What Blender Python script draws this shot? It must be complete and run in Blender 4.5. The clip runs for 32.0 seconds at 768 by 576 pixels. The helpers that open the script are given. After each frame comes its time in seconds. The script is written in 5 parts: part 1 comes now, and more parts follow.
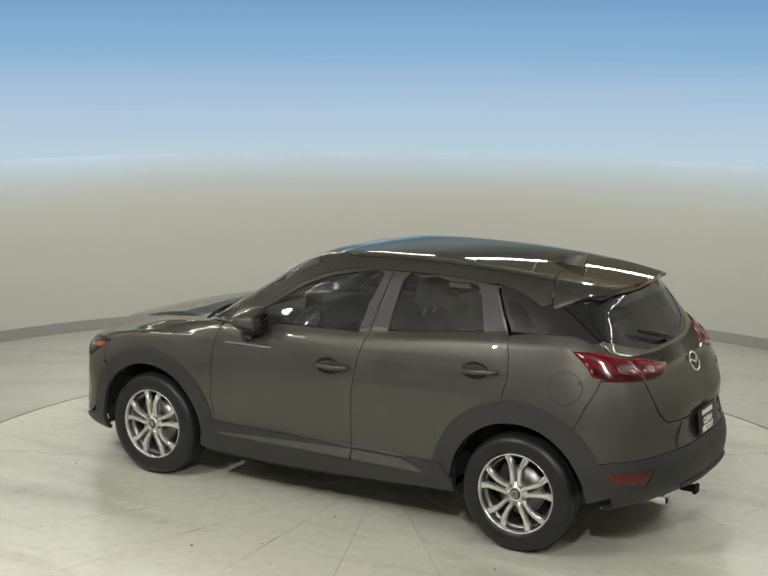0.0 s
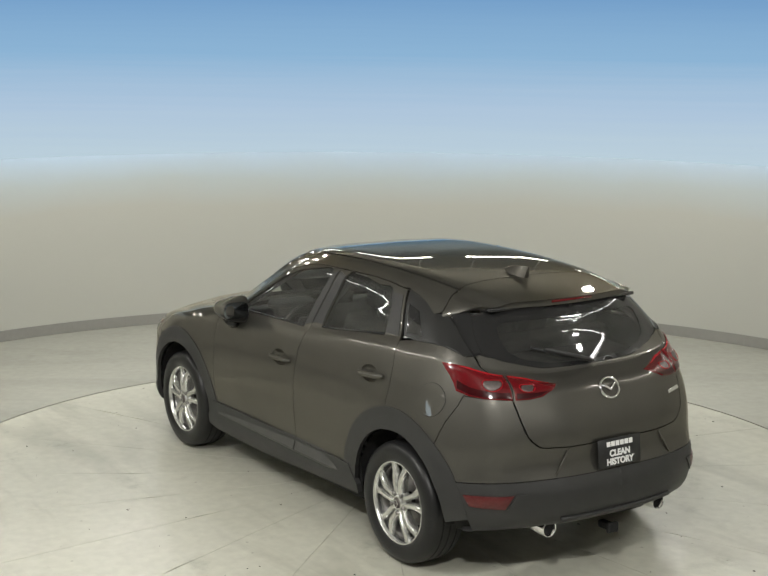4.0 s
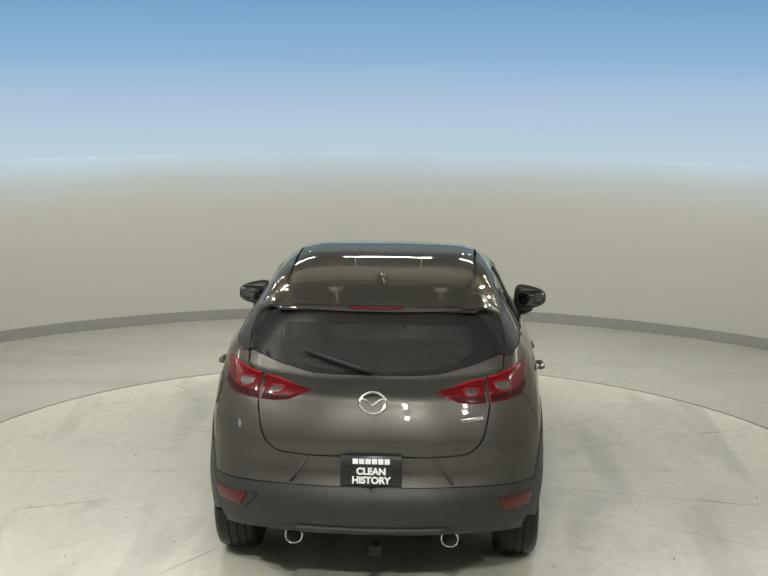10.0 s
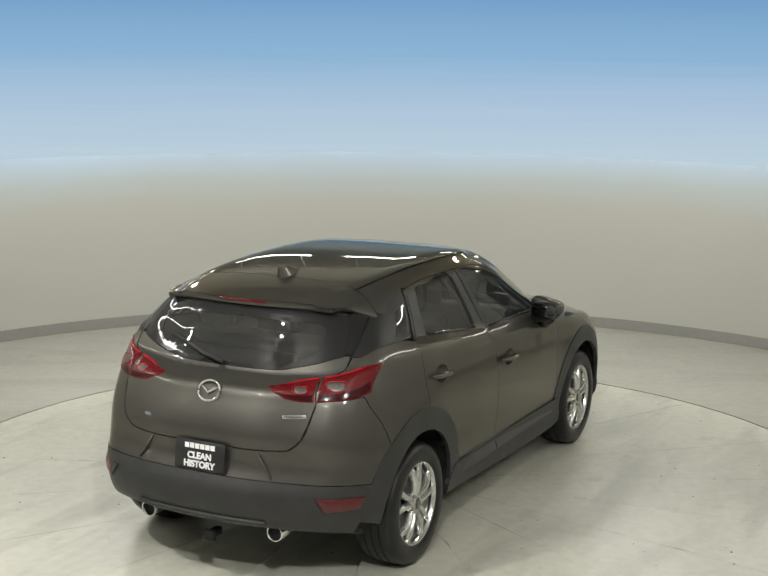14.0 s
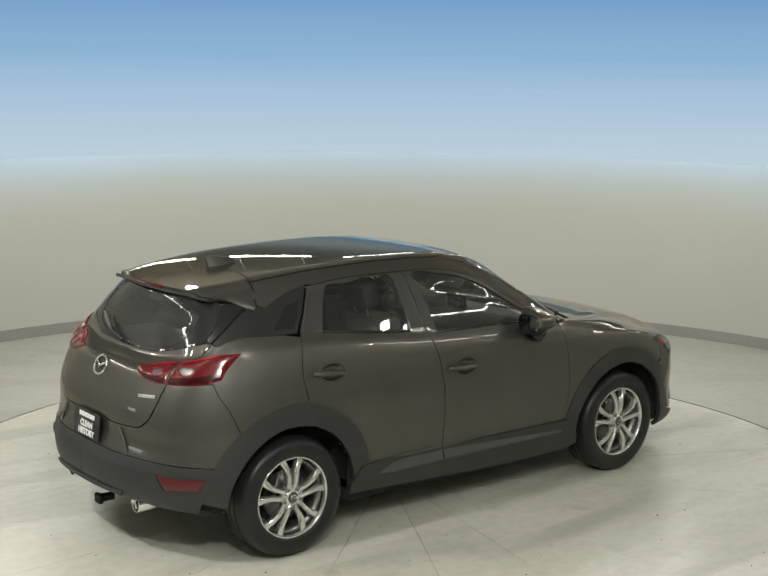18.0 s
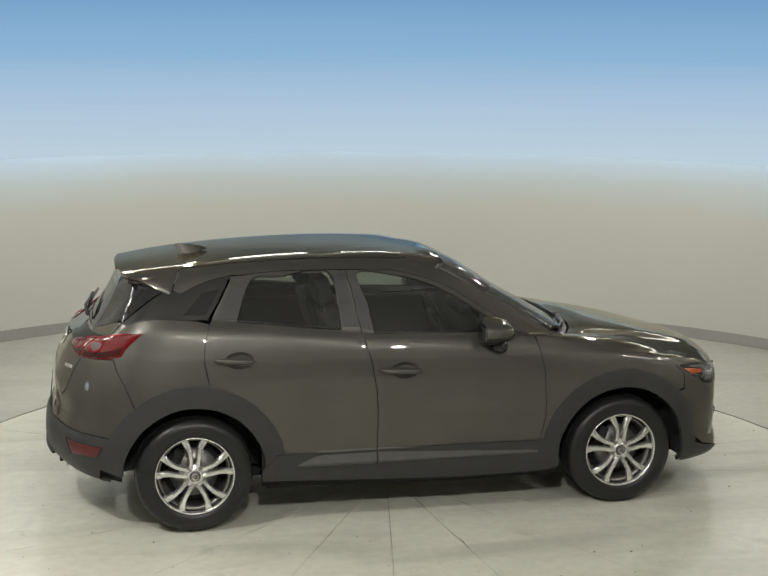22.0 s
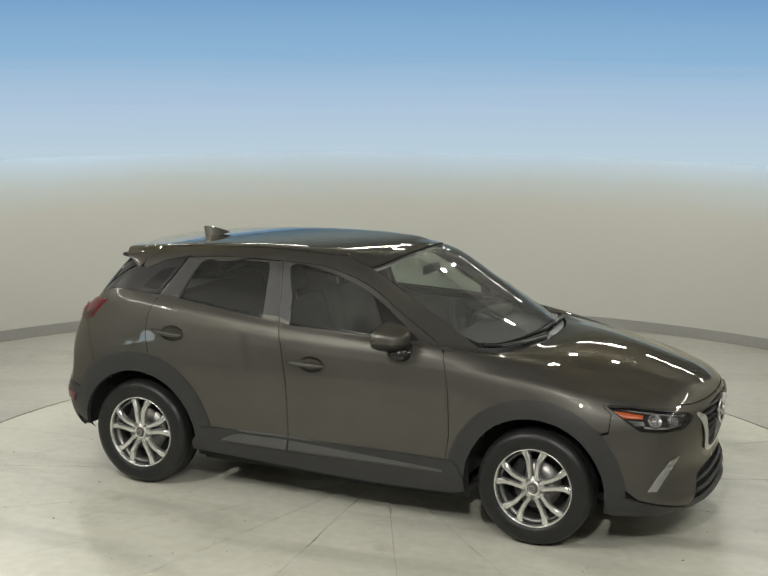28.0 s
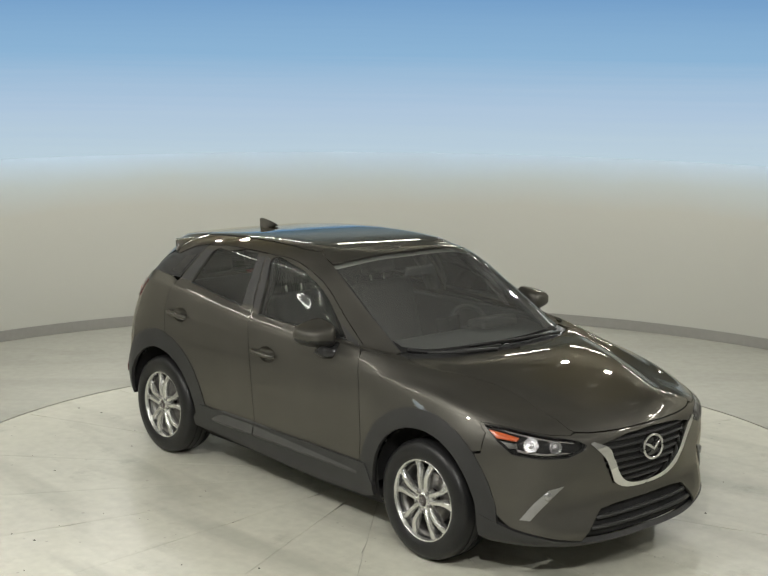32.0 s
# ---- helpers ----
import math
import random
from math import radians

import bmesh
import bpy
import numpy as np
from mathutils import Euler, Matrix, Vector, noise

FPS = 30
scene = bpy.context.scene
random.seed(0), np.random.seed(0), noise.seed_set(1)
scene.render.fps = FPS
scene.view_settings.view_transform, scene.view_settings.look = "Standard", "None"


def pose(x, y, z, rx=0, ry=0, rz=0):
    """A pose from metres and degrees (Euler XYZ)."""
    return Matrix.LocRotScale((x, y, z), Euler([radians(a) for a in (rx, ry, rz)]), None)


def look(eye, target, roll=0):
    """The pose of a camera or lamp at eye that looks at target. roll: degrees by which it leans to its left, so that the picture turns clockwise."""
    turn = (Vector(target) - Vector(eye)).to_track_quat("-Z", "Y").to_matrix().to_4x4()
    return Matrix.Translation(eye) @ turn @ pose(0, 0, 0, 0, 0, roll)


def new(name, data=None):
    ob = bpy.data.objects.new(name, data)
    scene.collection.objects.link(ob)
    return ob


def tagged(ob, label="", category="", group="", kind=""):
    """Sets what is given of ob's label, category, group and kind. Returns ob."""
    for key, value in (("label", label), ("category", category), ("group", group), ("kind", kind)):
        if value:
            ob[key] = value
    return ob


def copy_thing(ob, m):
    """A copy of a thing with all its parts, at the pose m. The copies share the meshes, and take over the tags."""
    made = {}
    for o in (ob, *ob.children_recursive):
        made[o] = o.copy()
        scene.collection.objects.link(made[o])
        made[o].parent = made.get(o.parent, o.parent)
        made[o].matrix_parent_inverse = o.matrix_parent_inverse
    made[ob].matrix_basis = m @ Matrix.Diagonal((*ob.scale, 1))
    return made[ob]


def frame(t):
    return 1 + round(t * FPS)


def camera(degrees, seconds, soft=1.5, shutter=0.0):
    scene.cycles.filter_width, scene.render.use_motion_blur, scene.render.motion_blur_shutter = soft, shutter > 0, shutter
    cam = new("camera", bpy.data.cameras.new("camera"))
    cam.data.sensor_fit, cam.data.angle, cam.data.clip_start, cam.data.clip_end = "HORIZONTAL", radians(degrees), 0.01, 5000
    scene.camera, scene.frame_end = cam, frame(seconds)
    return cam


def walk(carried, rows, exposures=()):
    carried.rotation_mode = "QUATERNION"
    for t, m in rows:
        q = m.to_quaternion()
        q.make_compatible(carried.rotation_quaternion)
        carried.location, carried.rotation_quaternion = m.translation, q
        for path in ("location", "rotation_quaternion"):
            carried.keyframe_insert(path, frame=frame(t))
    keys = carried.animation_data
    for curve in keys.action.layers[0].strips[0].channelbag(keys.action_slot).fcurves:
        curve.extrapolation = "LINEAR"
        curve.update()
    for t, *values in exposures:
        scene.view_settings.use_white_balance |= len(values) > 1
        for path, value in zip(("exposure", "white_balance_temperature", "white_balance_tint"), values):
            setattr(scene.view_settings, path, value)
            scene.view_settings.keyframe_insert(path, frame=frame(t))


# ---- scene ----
cam = camera(32.22, 32.0)
EYE = pose(0, -8.333, 2.687, 80.018, 0, 0.167) @ pose(0, 0, 0, 0, 0, 0.59)
walk(cam, [(0, EYE), (32, EYE)], exposures=[(0, 0.0), (32, 0.0)])

TAU = 2 * math.pi
TURN_START, TURN_RATE = 149.403, -6.1737   # degrees, degrees per second

# ---- world and lamps ----
world = bpy.data.worlds.new("world")
scene.world = world
world.use_nodes = True
world.node_tree.nodes["Background"].inputs["Color"].default_value = (0.9, 0.95, 1.0, 1)
world.node_tree.nodes["Background"].inputs["Strength"].default_value = 0.02

RING_R, RING_Z = 4.72, 3.42       # tube lights along the side walls
HALL_R, HALL_Z = 8.7, 3.54        # tube lights over the hall behind the low wall


def point_lamp(name, x, y, z, watts, radius, colour=(1, 0.985, 0.94)):
    lamp = bpy.data.lights.new(name, "POINT")
    lamp.energy, lamp.shadow_soft_size, lamp.color = watts, radius, colour
    new(name, lamp).location = (x, y, z)


# small bright spot heads under the ceiling: three towards the entrance, two pairs behind the turntable, a few along the sides
BEAM = 90
SPOTS = [(-2.9, -3.4, 3.85, 315), (2.6, -5.2, 3.85, 165), (0.0, -6.0, 3.9, 450),
         (-2.95, 3.95, 3.62, BEAM), (-2.25, 4.30, 3.62, BEAM), (2.25, 4.30, 3.62, BEAM), (2.95, 3.95, 3.62, BEAM)]
for k in (-110, -85, 85, 110):
    SPOTS.append((4.55 * math.sin(radians(k)), 4.55 * math.cos(radians(k)), 3.62, 12))
# small unseen lamps, added only to brighten the low wall
WALL_FILL = 70
for k in (-56, -41, -25, -8, 8, 25, 41, 56):
    SPOTS.append((4.05 * math.sin(radians(k)), 4.05 * math.cos(radians(k)), 3.72, WALL_FILL))


def beam_lamp(name, eye, target, watts, radius, degrees):
    lamp = bpy.data.lights.new(name, "SPOT")
    lamp.energy, lamp.shadow_soft_size, lamp.color = watts, radius, (1, 0.985, 0.94)
    lamp.spot_size, lamp.spot_blend = radians(degrees), 0.7
    new(name, lamp).matrix_world = look(eye, target)


for x, y, z, watts in SPOTS:
    if watts == BEAM:
        beam_lamp("spot_bulb", (x, y, z - 0.12), (0, -0.6, 0.4), watts, 0.06, 105)
    elif watts == WALL_FILL:
        beam_lamp("spot_bulb", (x, y, z - 0.12), (x * 1.29, y * 1.29, 0.9), watts, 0.06, 125)
    else:
        point_lamp("spot_bulb", x, y, z - 0.12, watts, 0.05)

# ---- materials ----
def material(name, colour, rough=0.5, metal=0.0, grain=None, bump=0.0, bump_scale=200.0, coat=0.0, coat_rough=0.03, spread=0.12, rough_spread=0.0, specular=0.5):
    """A surface with colour varied at two scales and a fine relief. grain: (coarse, fine) noise scales per metre."""
    m = bpy.data.materials.new(name)
    m.use_nodes = True
    t = m.node_tree
    b = t.nodes["Principled BSDF"]
    b.inputs["Roughness"].default_value, b.inputs["Metallic"].default_value = rough, metal
    b.inputs["Coat Weight"].default_value, b.inputs["Coat Roughness"].default_value = coat, coat_rough
    b.inputs["Specular IOR Level"].default_value = specular
    b.inputs["Base Color"].default_value = (*colour, 1)
    place = t.nodes.new("ShaderNodeTexCoord")
    if grain:
        layers = []
        for scale in grain:
            n = t.nodes.new("ShaderNodeTexNoise")
            n.inputs["Scale"].default_value, n.inputs["Detail"].default_value = scale, 5
            t.links.new(place.outputs["Object"], n.inputs["Vector"])
            layers.append(n)
        add = t.nodes.new("ShaderNodeMath")
        add.operation = "ADD"
        t.links.new(layers[0].outputs["Fac"], add.inputs[0])
        t.links.new(layers[1].outputs["Fac"], add.inputs[1])
        ramp = t.nodes.new("ShaderNodeMapRange")
        ramp.inputs["From Min"].default_value, ramp.inputs["From Max"].default_value = 0.7, 1.3
        ramp.inputs["To Min"].default_value, ramp.inputs["To Max"].default_value = 1 - spread, 1 + spread
        t.links.new(add.outputs[0], ramp.inputs["Value"])
        scale = t.nodes.new("ShaderNodeVectorMath")
        scale.operation = "SCALE"
        scale.inputs[0].default_value = colour
        t.links.new(ramp.outputs[0], scale.inputs["Scale"])
        t.links.new(scale.outputs[0], b.inputs["Base Color"])
        if rough_spread:
            rr = t.nodes.new("ShaderNodeMapRange")
            rr.inputs["From Min"].default_value, rr.inputs["From Max"].default_value = 0.3, 0.7
            rr.inputs["To Min"].default_value, rr.inputs["To Max"].default_value = rough - rough_spread, rough + rough_spread
            t.links.new(layers[0].outputs["Fac"], rr.inputs["Value"])
            t.links.new(rr.outputs[0], b.inputs["Roughness"])
    if bump:
        n = t.nodes.new("ShaderNodeTexNoise")
        n.inputs["Scale"].default_value, n.inputs["Detail"].default_value = bump_scale, 3
        t.links.new(place.outputs["Object"], n.inputs["Vector"])
        k = t.nodes.new("ShaderNodeBump")
        k.inputs["Strength"].default_value, k.inputs["Distance"].default_value = bump, 0.002
        t.links.new(n.outputs["Fac"], k.inputs["Height"])
        t.links.new(k.outputs[0], b.inputs["Normal"])
    return m


def glass(name, tint, ior=1.4, haze=0.0):
    """Thin pane: tinted see-through with real gloss, and a pale film that stands for haze."""
    m = bpy.data.materials.new(name)
    m.use_nodes = True
    t = m.node_tree
    t.nodes.remove(t.nodes["Principled BSDF"])
    see, gloss, mix, edge = (t.nodes.new(n) for n in ("ShaderNodeBsdfTransparent", "ShaderNodeBsdfGlossy", "ShaderNodeMixShader", "ShaderNodeFresnel"))
    see.inputs["Color"].default_value = (*tint, 1)
    gloss.inputs["Roughness"].default_value = 0.02
    edge.inputs["IOR"].default_value = ior
    t.links.new(edge.outputs[0], mix.inputs[0])
    film, coat = t.nodes.new("ShaderNodeBsdfDiffuse"), t.nodes.new("ShaderNodeMixShader")
    film.inputs["Color"].default_value = (0.42, 0.42, 0.40, 1)
    coat.inputs[0].default_value = haze
    t.links.new(see.outputs[0], coat.inputs[1])
    t.links.new(film.outputs[0], coat.inputs[2])
    t.links.new(coat.outputs[0], mix.inputs[1])
    t.links.new(gloss.outputs[0], mix.inputs[2])
    t.links.new(mix.outputs[0], t.nodes["Material Output"].inputs["Surface"])
    return m


def glowing(name, colour, strength):
    m = bpy.data.materials.new(name)
    m.use_nodes = True
    b = m.node_tree.nodes["Principled BSDF"]
    b.inputs["Emission Color"].default_value, b.inputs["Emission Strength"].default_value = (*colour, 1), strength
    return m


def car_paint(name, colour, flake_rough, gloss_tint, ior):
    """Metallic flake under a hard clear coat."""
    m = material(name, colour, flake_rough, 0.66, (3, 900), spread=0.1, specular=0.0)
    t = m.node_tree
    b = t.nodes["Principled BSDF"]
    b.inputs["Specular Tint"].default_value = (0.35, 0.33, 0.29, 1)
    coat, edge, mix, peel, k, place = (t.nodes.new(n) for n in ("ShaderNodeBsdfGlossy", "ShaderNodeFresnel", "ShaderNodeMixShader", "ShaderNodeTexNoise", "ShaderNodeBump", "ShaderNodeTexCoord"))
    coat.inputs["Color"].default_value, coat.inputs["Roughness"].default_value = (*gloss_tint, 1), 0.015
    edge.inputs["IOR"].default_value = ior
    # slight orange peel
    peel.inputs["Scale"].default_value, peel.inputs["Detail"].default_value = 55, 1
    k.inputs["Strength"].default_value, k.inputs["Distance"].default_value = 0.06, 0.0008
    t.links.new(place.outputs["Object"], peel.inputs["Vector"])
    t.links.new(peel.outputs["Fac"], k.inputs["Height"])
    t.links.new(k.outputs[0], coat.inputs["Normal"])
    t.links.new(edge.outputs[0], mix.inputs[0])
    t.links.new(b.outputs[0], mix.inputs[1])
    t.links.new(coat.outputs[0], mix.inputs[2])
    t.links.new(mix.outputs[0], t.nodes["Material Output"].inputs["Surface"])
    return m


PAINT = car_paint("titanium_paint", (0.078, 0.0755, 0.0680), 0.45, (1.0, 0.955, 0.875), 1.55)
PLASTIC = material("black_plastic", (0.027, 0.027, 0.0268), 0.45, 0, (8, 300), 0.2, 900, spread=0.15, specular=0.4)
TRIM_GREY = material("grey_trim", (0.062, 0.062, 0.059), 0.42, 0, (8, 300), 0.1, 700, spread=0.12, specular=0.4)
SATIN = material("satin_black", (0.020, 0.020, 0.0195), 0.34, 0, (6, 200), spread=0.12, specular=0.25)
FRIT = material("black_printed_glass", (0.016, 0.016, 0.0165), 0.04, 0, (5, 200), spread=0.1, specular=0.4)
GLOSS_BLACK = material("gloss_black", (0.017, 0.017, 0.0175), 0.12, 0, (5, 200), spread=0.1)
DARK = material("underbody_black", (0.022, 0.022, 0.022), 0.8, 0, (6, 80), spread=0.3, specular=0.1)
RUBBER = material("tyre_rubber", (0.0145, 0.0145, 0.0148), 0.36, 0, (9, 120), 0.2, 400, spread=0.2, specular=0.3)
SILVER = material("silver_rim", (0.64, 0.64, 0.62), 0.27, 0.9, (12, 300), spread=0.08)
CHROME = material("chrome", (0.78, 0.78, 0.78), 0.08, 1.0, (20, 200), spread=0.04)
# silver darkened: the dim room's reflection is put into the colour
MIRROR = material("mirror_dim_reflection", (0.13, 0.145, 0.16), 0.03, 1.0, (6, 40), spread=0.03)
STEEL = material("brake_steel", (0.30, 0.29, 0.28), 0.4, 0.9, (15, 200), spread=0.2)
RED_LENS = material("red_lens", (0.10, 0.0015, 0.004), 0.1, 0, (10, 90), coat=0.7, spread=0.15, specular=0.25)
REFLECTOR = material("red_reflector", (0.075, 0.004, 0.005), 0.3, 0, (60, 300), 0.4, 700, coat=0.3, spread=0.2)
CLEAR_LAMP = material("lamp_reflector", (0.55, 0.53, 0.52), 0.18, 0.8, (14, 120), spread=0.25)
LAMP_GREY = material("lamp_inside", (0.40, 0.40, 0.405), 0.22, 0.8, (16, 120), spread=0.4)
DIM_BOWL = material("smoked_bowl", (0.10, 0.085, 0.082), 0.35, 0.5, (14, 120), spread=0.3)
DEEP_RED = material("deep_red_lens", (0.028, 0.001, 0.002), 0.12, 0, (10, 90), coat=0.1, spread=0.15, specular=0.25)
RED_GUIDE = material("red_light_guide", (0.34, 0.006, 0.012), 0.2, 0, (10, 90), coat=0.5, spread=0.1)
AMBER = material("amber_lens", (0.48, 0.10, 0.025), 0.18, 0, (30, 200), coat=1.0, spread=0.15)
FOG_GREY = material("satin_grey_trim", (0.26, 0.26, 0.25), 0.4, 0.3, (10, 200), spread=0.1)
CABIN = material("cabin_black", (0.026, 0.026, 0.027), 0.7, 0, (6, 150), 0.2, 600, spread=0.2)
FABRIC = material("seat_fabric", (0.021, 0.021, 0.022), 0.9, 0, (8, 400), 0.4, 900, spread=0.25)
HEADLINER = material("headliner_cloth", (0.32, 0.31, 0.29), 0.95, 0, (5, 300), 0.2, 800, spread=0.08)
WHITE_INK = material("white_print", (0.80, 0.80, 0.80), 0.5, 0, (10, 100), spread=0.04)
PLATE_BLACK = material("black_card", (0.016, 0.016, 0.017), 0.35, 0, (10, 100), spread=0.15)
# the film puts haze and reflected light into the panes' colour
TINTED = glass("privacy_glass", (0.48, 0.51, 0.48), haze=0.035)
REAR_PANE = glass("rear_window_glass", (0.27, 0.28, 0.26), haze=0.06)
GREEN_GLASS = glass("side_glass", (0.52, 0.56, 0.53), haze=0.035)
SCREEN_GLASS = glass("windscreen_glass", (0.80, 0.87, 0.81), haze=0.12)
LENS = glass("clear_lens", (0.9, 0.9, 0.9))
TUBE = glowing("tube_glow", (1.0, 0.99, 0.95), 42)
COOL_GLOW = glowing("cool_panel_glow", (0.62, 0.82, 1.0), 3.4)
HOUSING = material("lamp_housing", (0.7, 0.7, 0.68), 0.5, 0, (5, 60), spread=0.06)
CEILING = material("ceiling_paint", (0.22, 0.215, 0.2), 0.9, 0, (1.2, 40), 0.1, 120, spread=0.08)
HALL_CEILING = material("hall_ceiling_paint", (0.60, 0.57, 0.50), 0.9, 0, (1.2, 40), 0.1, 120, spread=0.06)
BASE = material("baseboard_paint", (0.27, 0.265, 0.245), 0.6, 0, (1.2, 20), 0.03, 150, spread=0.05)
HALL_WALL = material("hall_wall_paint", (0.20, 0.20, 0.185), 0.8, 0, (0.8, 30), 0.08, 120, spread=0.08)
GAP = material("joint_dirt", (0.05, 0.047, 0.04), 0.9, 0, (6, 90), spread=0.35)


def concrete(name, colour, rough, stain):
    """Sealed concrete: cloudy tone, stains, scuffs and pits."""
    m = material(name, colour, 0.55, 0, (0.9, 14), 0.02, 160, spread=0.09, coat=0.55, coat_rough=rough)
    t = m.node_tree
    b = t.nodes["Principled BSDF"]
    b.inputs["Coat IOR"].default_value = 1.5
    base = b.inputs["Base Color"].links[0].from_socket
    place = t.nodes.new("ShaderNodeTexCoord")
    blot = t.nodes.new("ShaderNodeTexNoise")
    blot.inputs["Scale"].default_value, blot.inputs["Detail"].default_value, blot.inputs["Roughness"].default_value = 2.1, 8, 0.7
    t.links.new(place.outputs["Object"], blot.inputs["Vector"])
    spots = t.nodes.new("ShaderNodeMapRange")
    spots.inputs["From Min"].default_value, spots.inputs["From Max"].default_value = 0.58, 0.72
    spots.inputs["To Min"].default_value, spots.inputs["To Max"].default_value = 0, stain
    t.links.new(blot.outputs["Fac"], spots.inputs["Value"])
    speck = t.nodes.new("ShaderNodeTexVoronoi")
    speck.inputs["Scale"].default_value = 5.5
    t.links.new(place.outputs["Object"], speck.inputs["Vector"])
    tiny = t.nodes.new("ShaderNodeMapRange")
    tiny.inputs["From Min"].default_value, tiny.inputs["From Max"].default_value = 0.035, 0.06
    tiny.inputs["To Min"].default_value, tiny.inputs["To Max"].default_value = stain * 1.2, 0
    t.links.new(speck.outputs["Distance"], tiny.inputs["Value"])
    most = t.nodes.new("ShaderNodeMath")
    most.operation = "MAXIMUM"
    t.links.new(spots.outputs[0], most.inputs[0])
    t.links.new(tiny.outputs[0], most.inputs[1])
    # long faint smears of dried water
    drag, smear, faint = t.nodes.new("ShaderNodeMapping"), t.nodes.new("ShaderNodeTexNoise"), t.nodes.new("ShaderNodeMapRange")
    drag.inputs["Scale"].default_value, drag.inputs["Rotation"].default_value = (0.35, 1.6, 1), (0, 0, 0.7)
    smear.inputs["Scale"].default_value, smear.inputs["Detail"].default_value, smear.inputs["Distortion"].default_value = 1.5, 6, 0.6
    faint.inputs["From Min"].default_value, faint.inputs["From Max"].default_value = 0.5, 0.66
    faint.inputs["To Min"].default_value, faint.inputs["To Max"].default_value = 0, stain * 0.9
    t.links.new(place.outputs["Object"], drag.inputs["Vector"])
    t.links.new(drag.outputs[0], smear.inputs["Vector"])
    t.links.new(smear.outputs["Fac"], faint.inputs["Value"])
    both_stains = t.nodes.new("ShaderNodeMath")
    both_stains.operation = "ADD"
    t.links.new(most.outputs[0], both_stains.inputs[0])
    t.links.new(faint.outputs[0], both_stains.inputs[1])
    most = both_stains
    # the sealer is worn dull in patches
    dull = t.nodes.new("ShaderNodeMapRange")
    dull.inputs["From Min"].default_value, dull.inputs["From Max"].default_value = 0.35, 0.7
    dull.inputs["To Min"].default_value, dull.inputs["To Max"].default_value = rough * 0.85, rough * 1.25
    t.links.new(smear.outputs["Fac"], dull.inputs["Value"])
    t.links.new(dull.outputs[0], b.inputs["Coat Roughness"])
    mix = t.nodes.new("ShaderNodeMix")
    mix.data_type = "RGBA"
    t.links.new(most.outputs[0], mix.inputs["Factor"])
    t.links.new(base, mix.inputs[6])
    mix.inputs[7].default_value = (colour[0] * 0.42, colour[1] * 0.42, colour[2] * 0.40, 1)
    t.links.new(mix.outputs[2], b.inputs["Base Color"])
    return m


DISC = concrete("turntable_concrete", (0.56, 0.557, 0.472), 0.20, 0.42)
JOINT = material("joint_filler", (0.42, 0.41, 0.36), 0.9, 0, (2.5, 60), spread=0.3)
FLOOR = concrete("floor_concrete", (0.40, 0.40, 0.345), 0.10, 0.2)


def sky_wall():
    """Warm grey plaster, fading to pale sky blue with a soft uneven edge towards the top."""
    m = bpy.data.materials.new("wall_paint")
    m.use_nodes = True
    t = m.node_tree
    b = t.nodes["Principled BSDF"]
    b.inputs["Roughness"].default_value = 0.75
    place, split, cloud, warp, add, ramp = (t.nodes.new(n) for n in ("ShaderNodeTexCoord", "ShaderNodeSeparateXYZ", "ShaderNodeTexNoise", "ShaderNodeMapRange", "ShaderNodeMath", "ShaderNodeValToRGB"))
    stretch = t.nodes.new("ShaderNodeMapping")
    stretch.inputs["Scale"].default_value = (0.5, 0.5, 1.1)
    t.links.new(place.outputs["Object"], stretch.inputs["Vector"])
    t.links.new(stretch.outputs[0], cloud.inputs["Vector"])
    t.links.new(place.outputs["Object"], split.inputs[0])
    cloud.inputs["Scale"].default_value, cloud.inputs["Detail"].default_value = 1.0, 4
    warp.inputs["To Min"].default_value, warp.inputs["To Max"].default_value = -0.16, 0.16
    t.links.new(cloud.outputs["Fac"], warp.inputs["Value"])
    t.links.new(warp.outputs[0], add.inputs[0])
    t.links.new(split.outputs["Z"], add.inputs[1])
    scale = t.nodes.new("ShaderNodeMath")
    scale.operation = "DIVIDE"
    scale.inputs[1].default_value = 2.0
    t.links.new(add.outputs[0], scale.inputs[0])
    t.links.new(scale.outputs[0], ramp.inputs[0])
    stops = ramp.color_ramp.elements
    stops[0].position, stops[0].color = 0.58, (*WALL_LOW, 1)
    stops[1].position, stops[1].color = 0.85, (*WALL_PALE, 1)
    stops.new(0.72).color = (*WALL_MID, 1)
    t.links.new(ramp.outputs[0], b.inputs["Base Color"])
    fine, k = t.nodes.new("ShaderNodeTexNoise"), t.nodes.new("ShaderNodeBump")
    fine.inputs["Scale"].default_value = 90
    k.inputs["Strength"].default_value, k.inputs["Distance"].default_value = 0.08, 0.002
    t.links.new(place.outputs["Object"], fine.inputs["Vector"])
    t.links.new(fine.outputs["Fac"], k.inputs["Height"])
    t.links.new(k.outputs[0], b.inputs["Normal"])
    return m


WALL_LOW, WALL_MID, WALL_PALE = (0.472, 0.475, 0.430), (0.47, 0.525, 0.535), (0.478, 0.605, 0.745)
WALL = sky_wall()


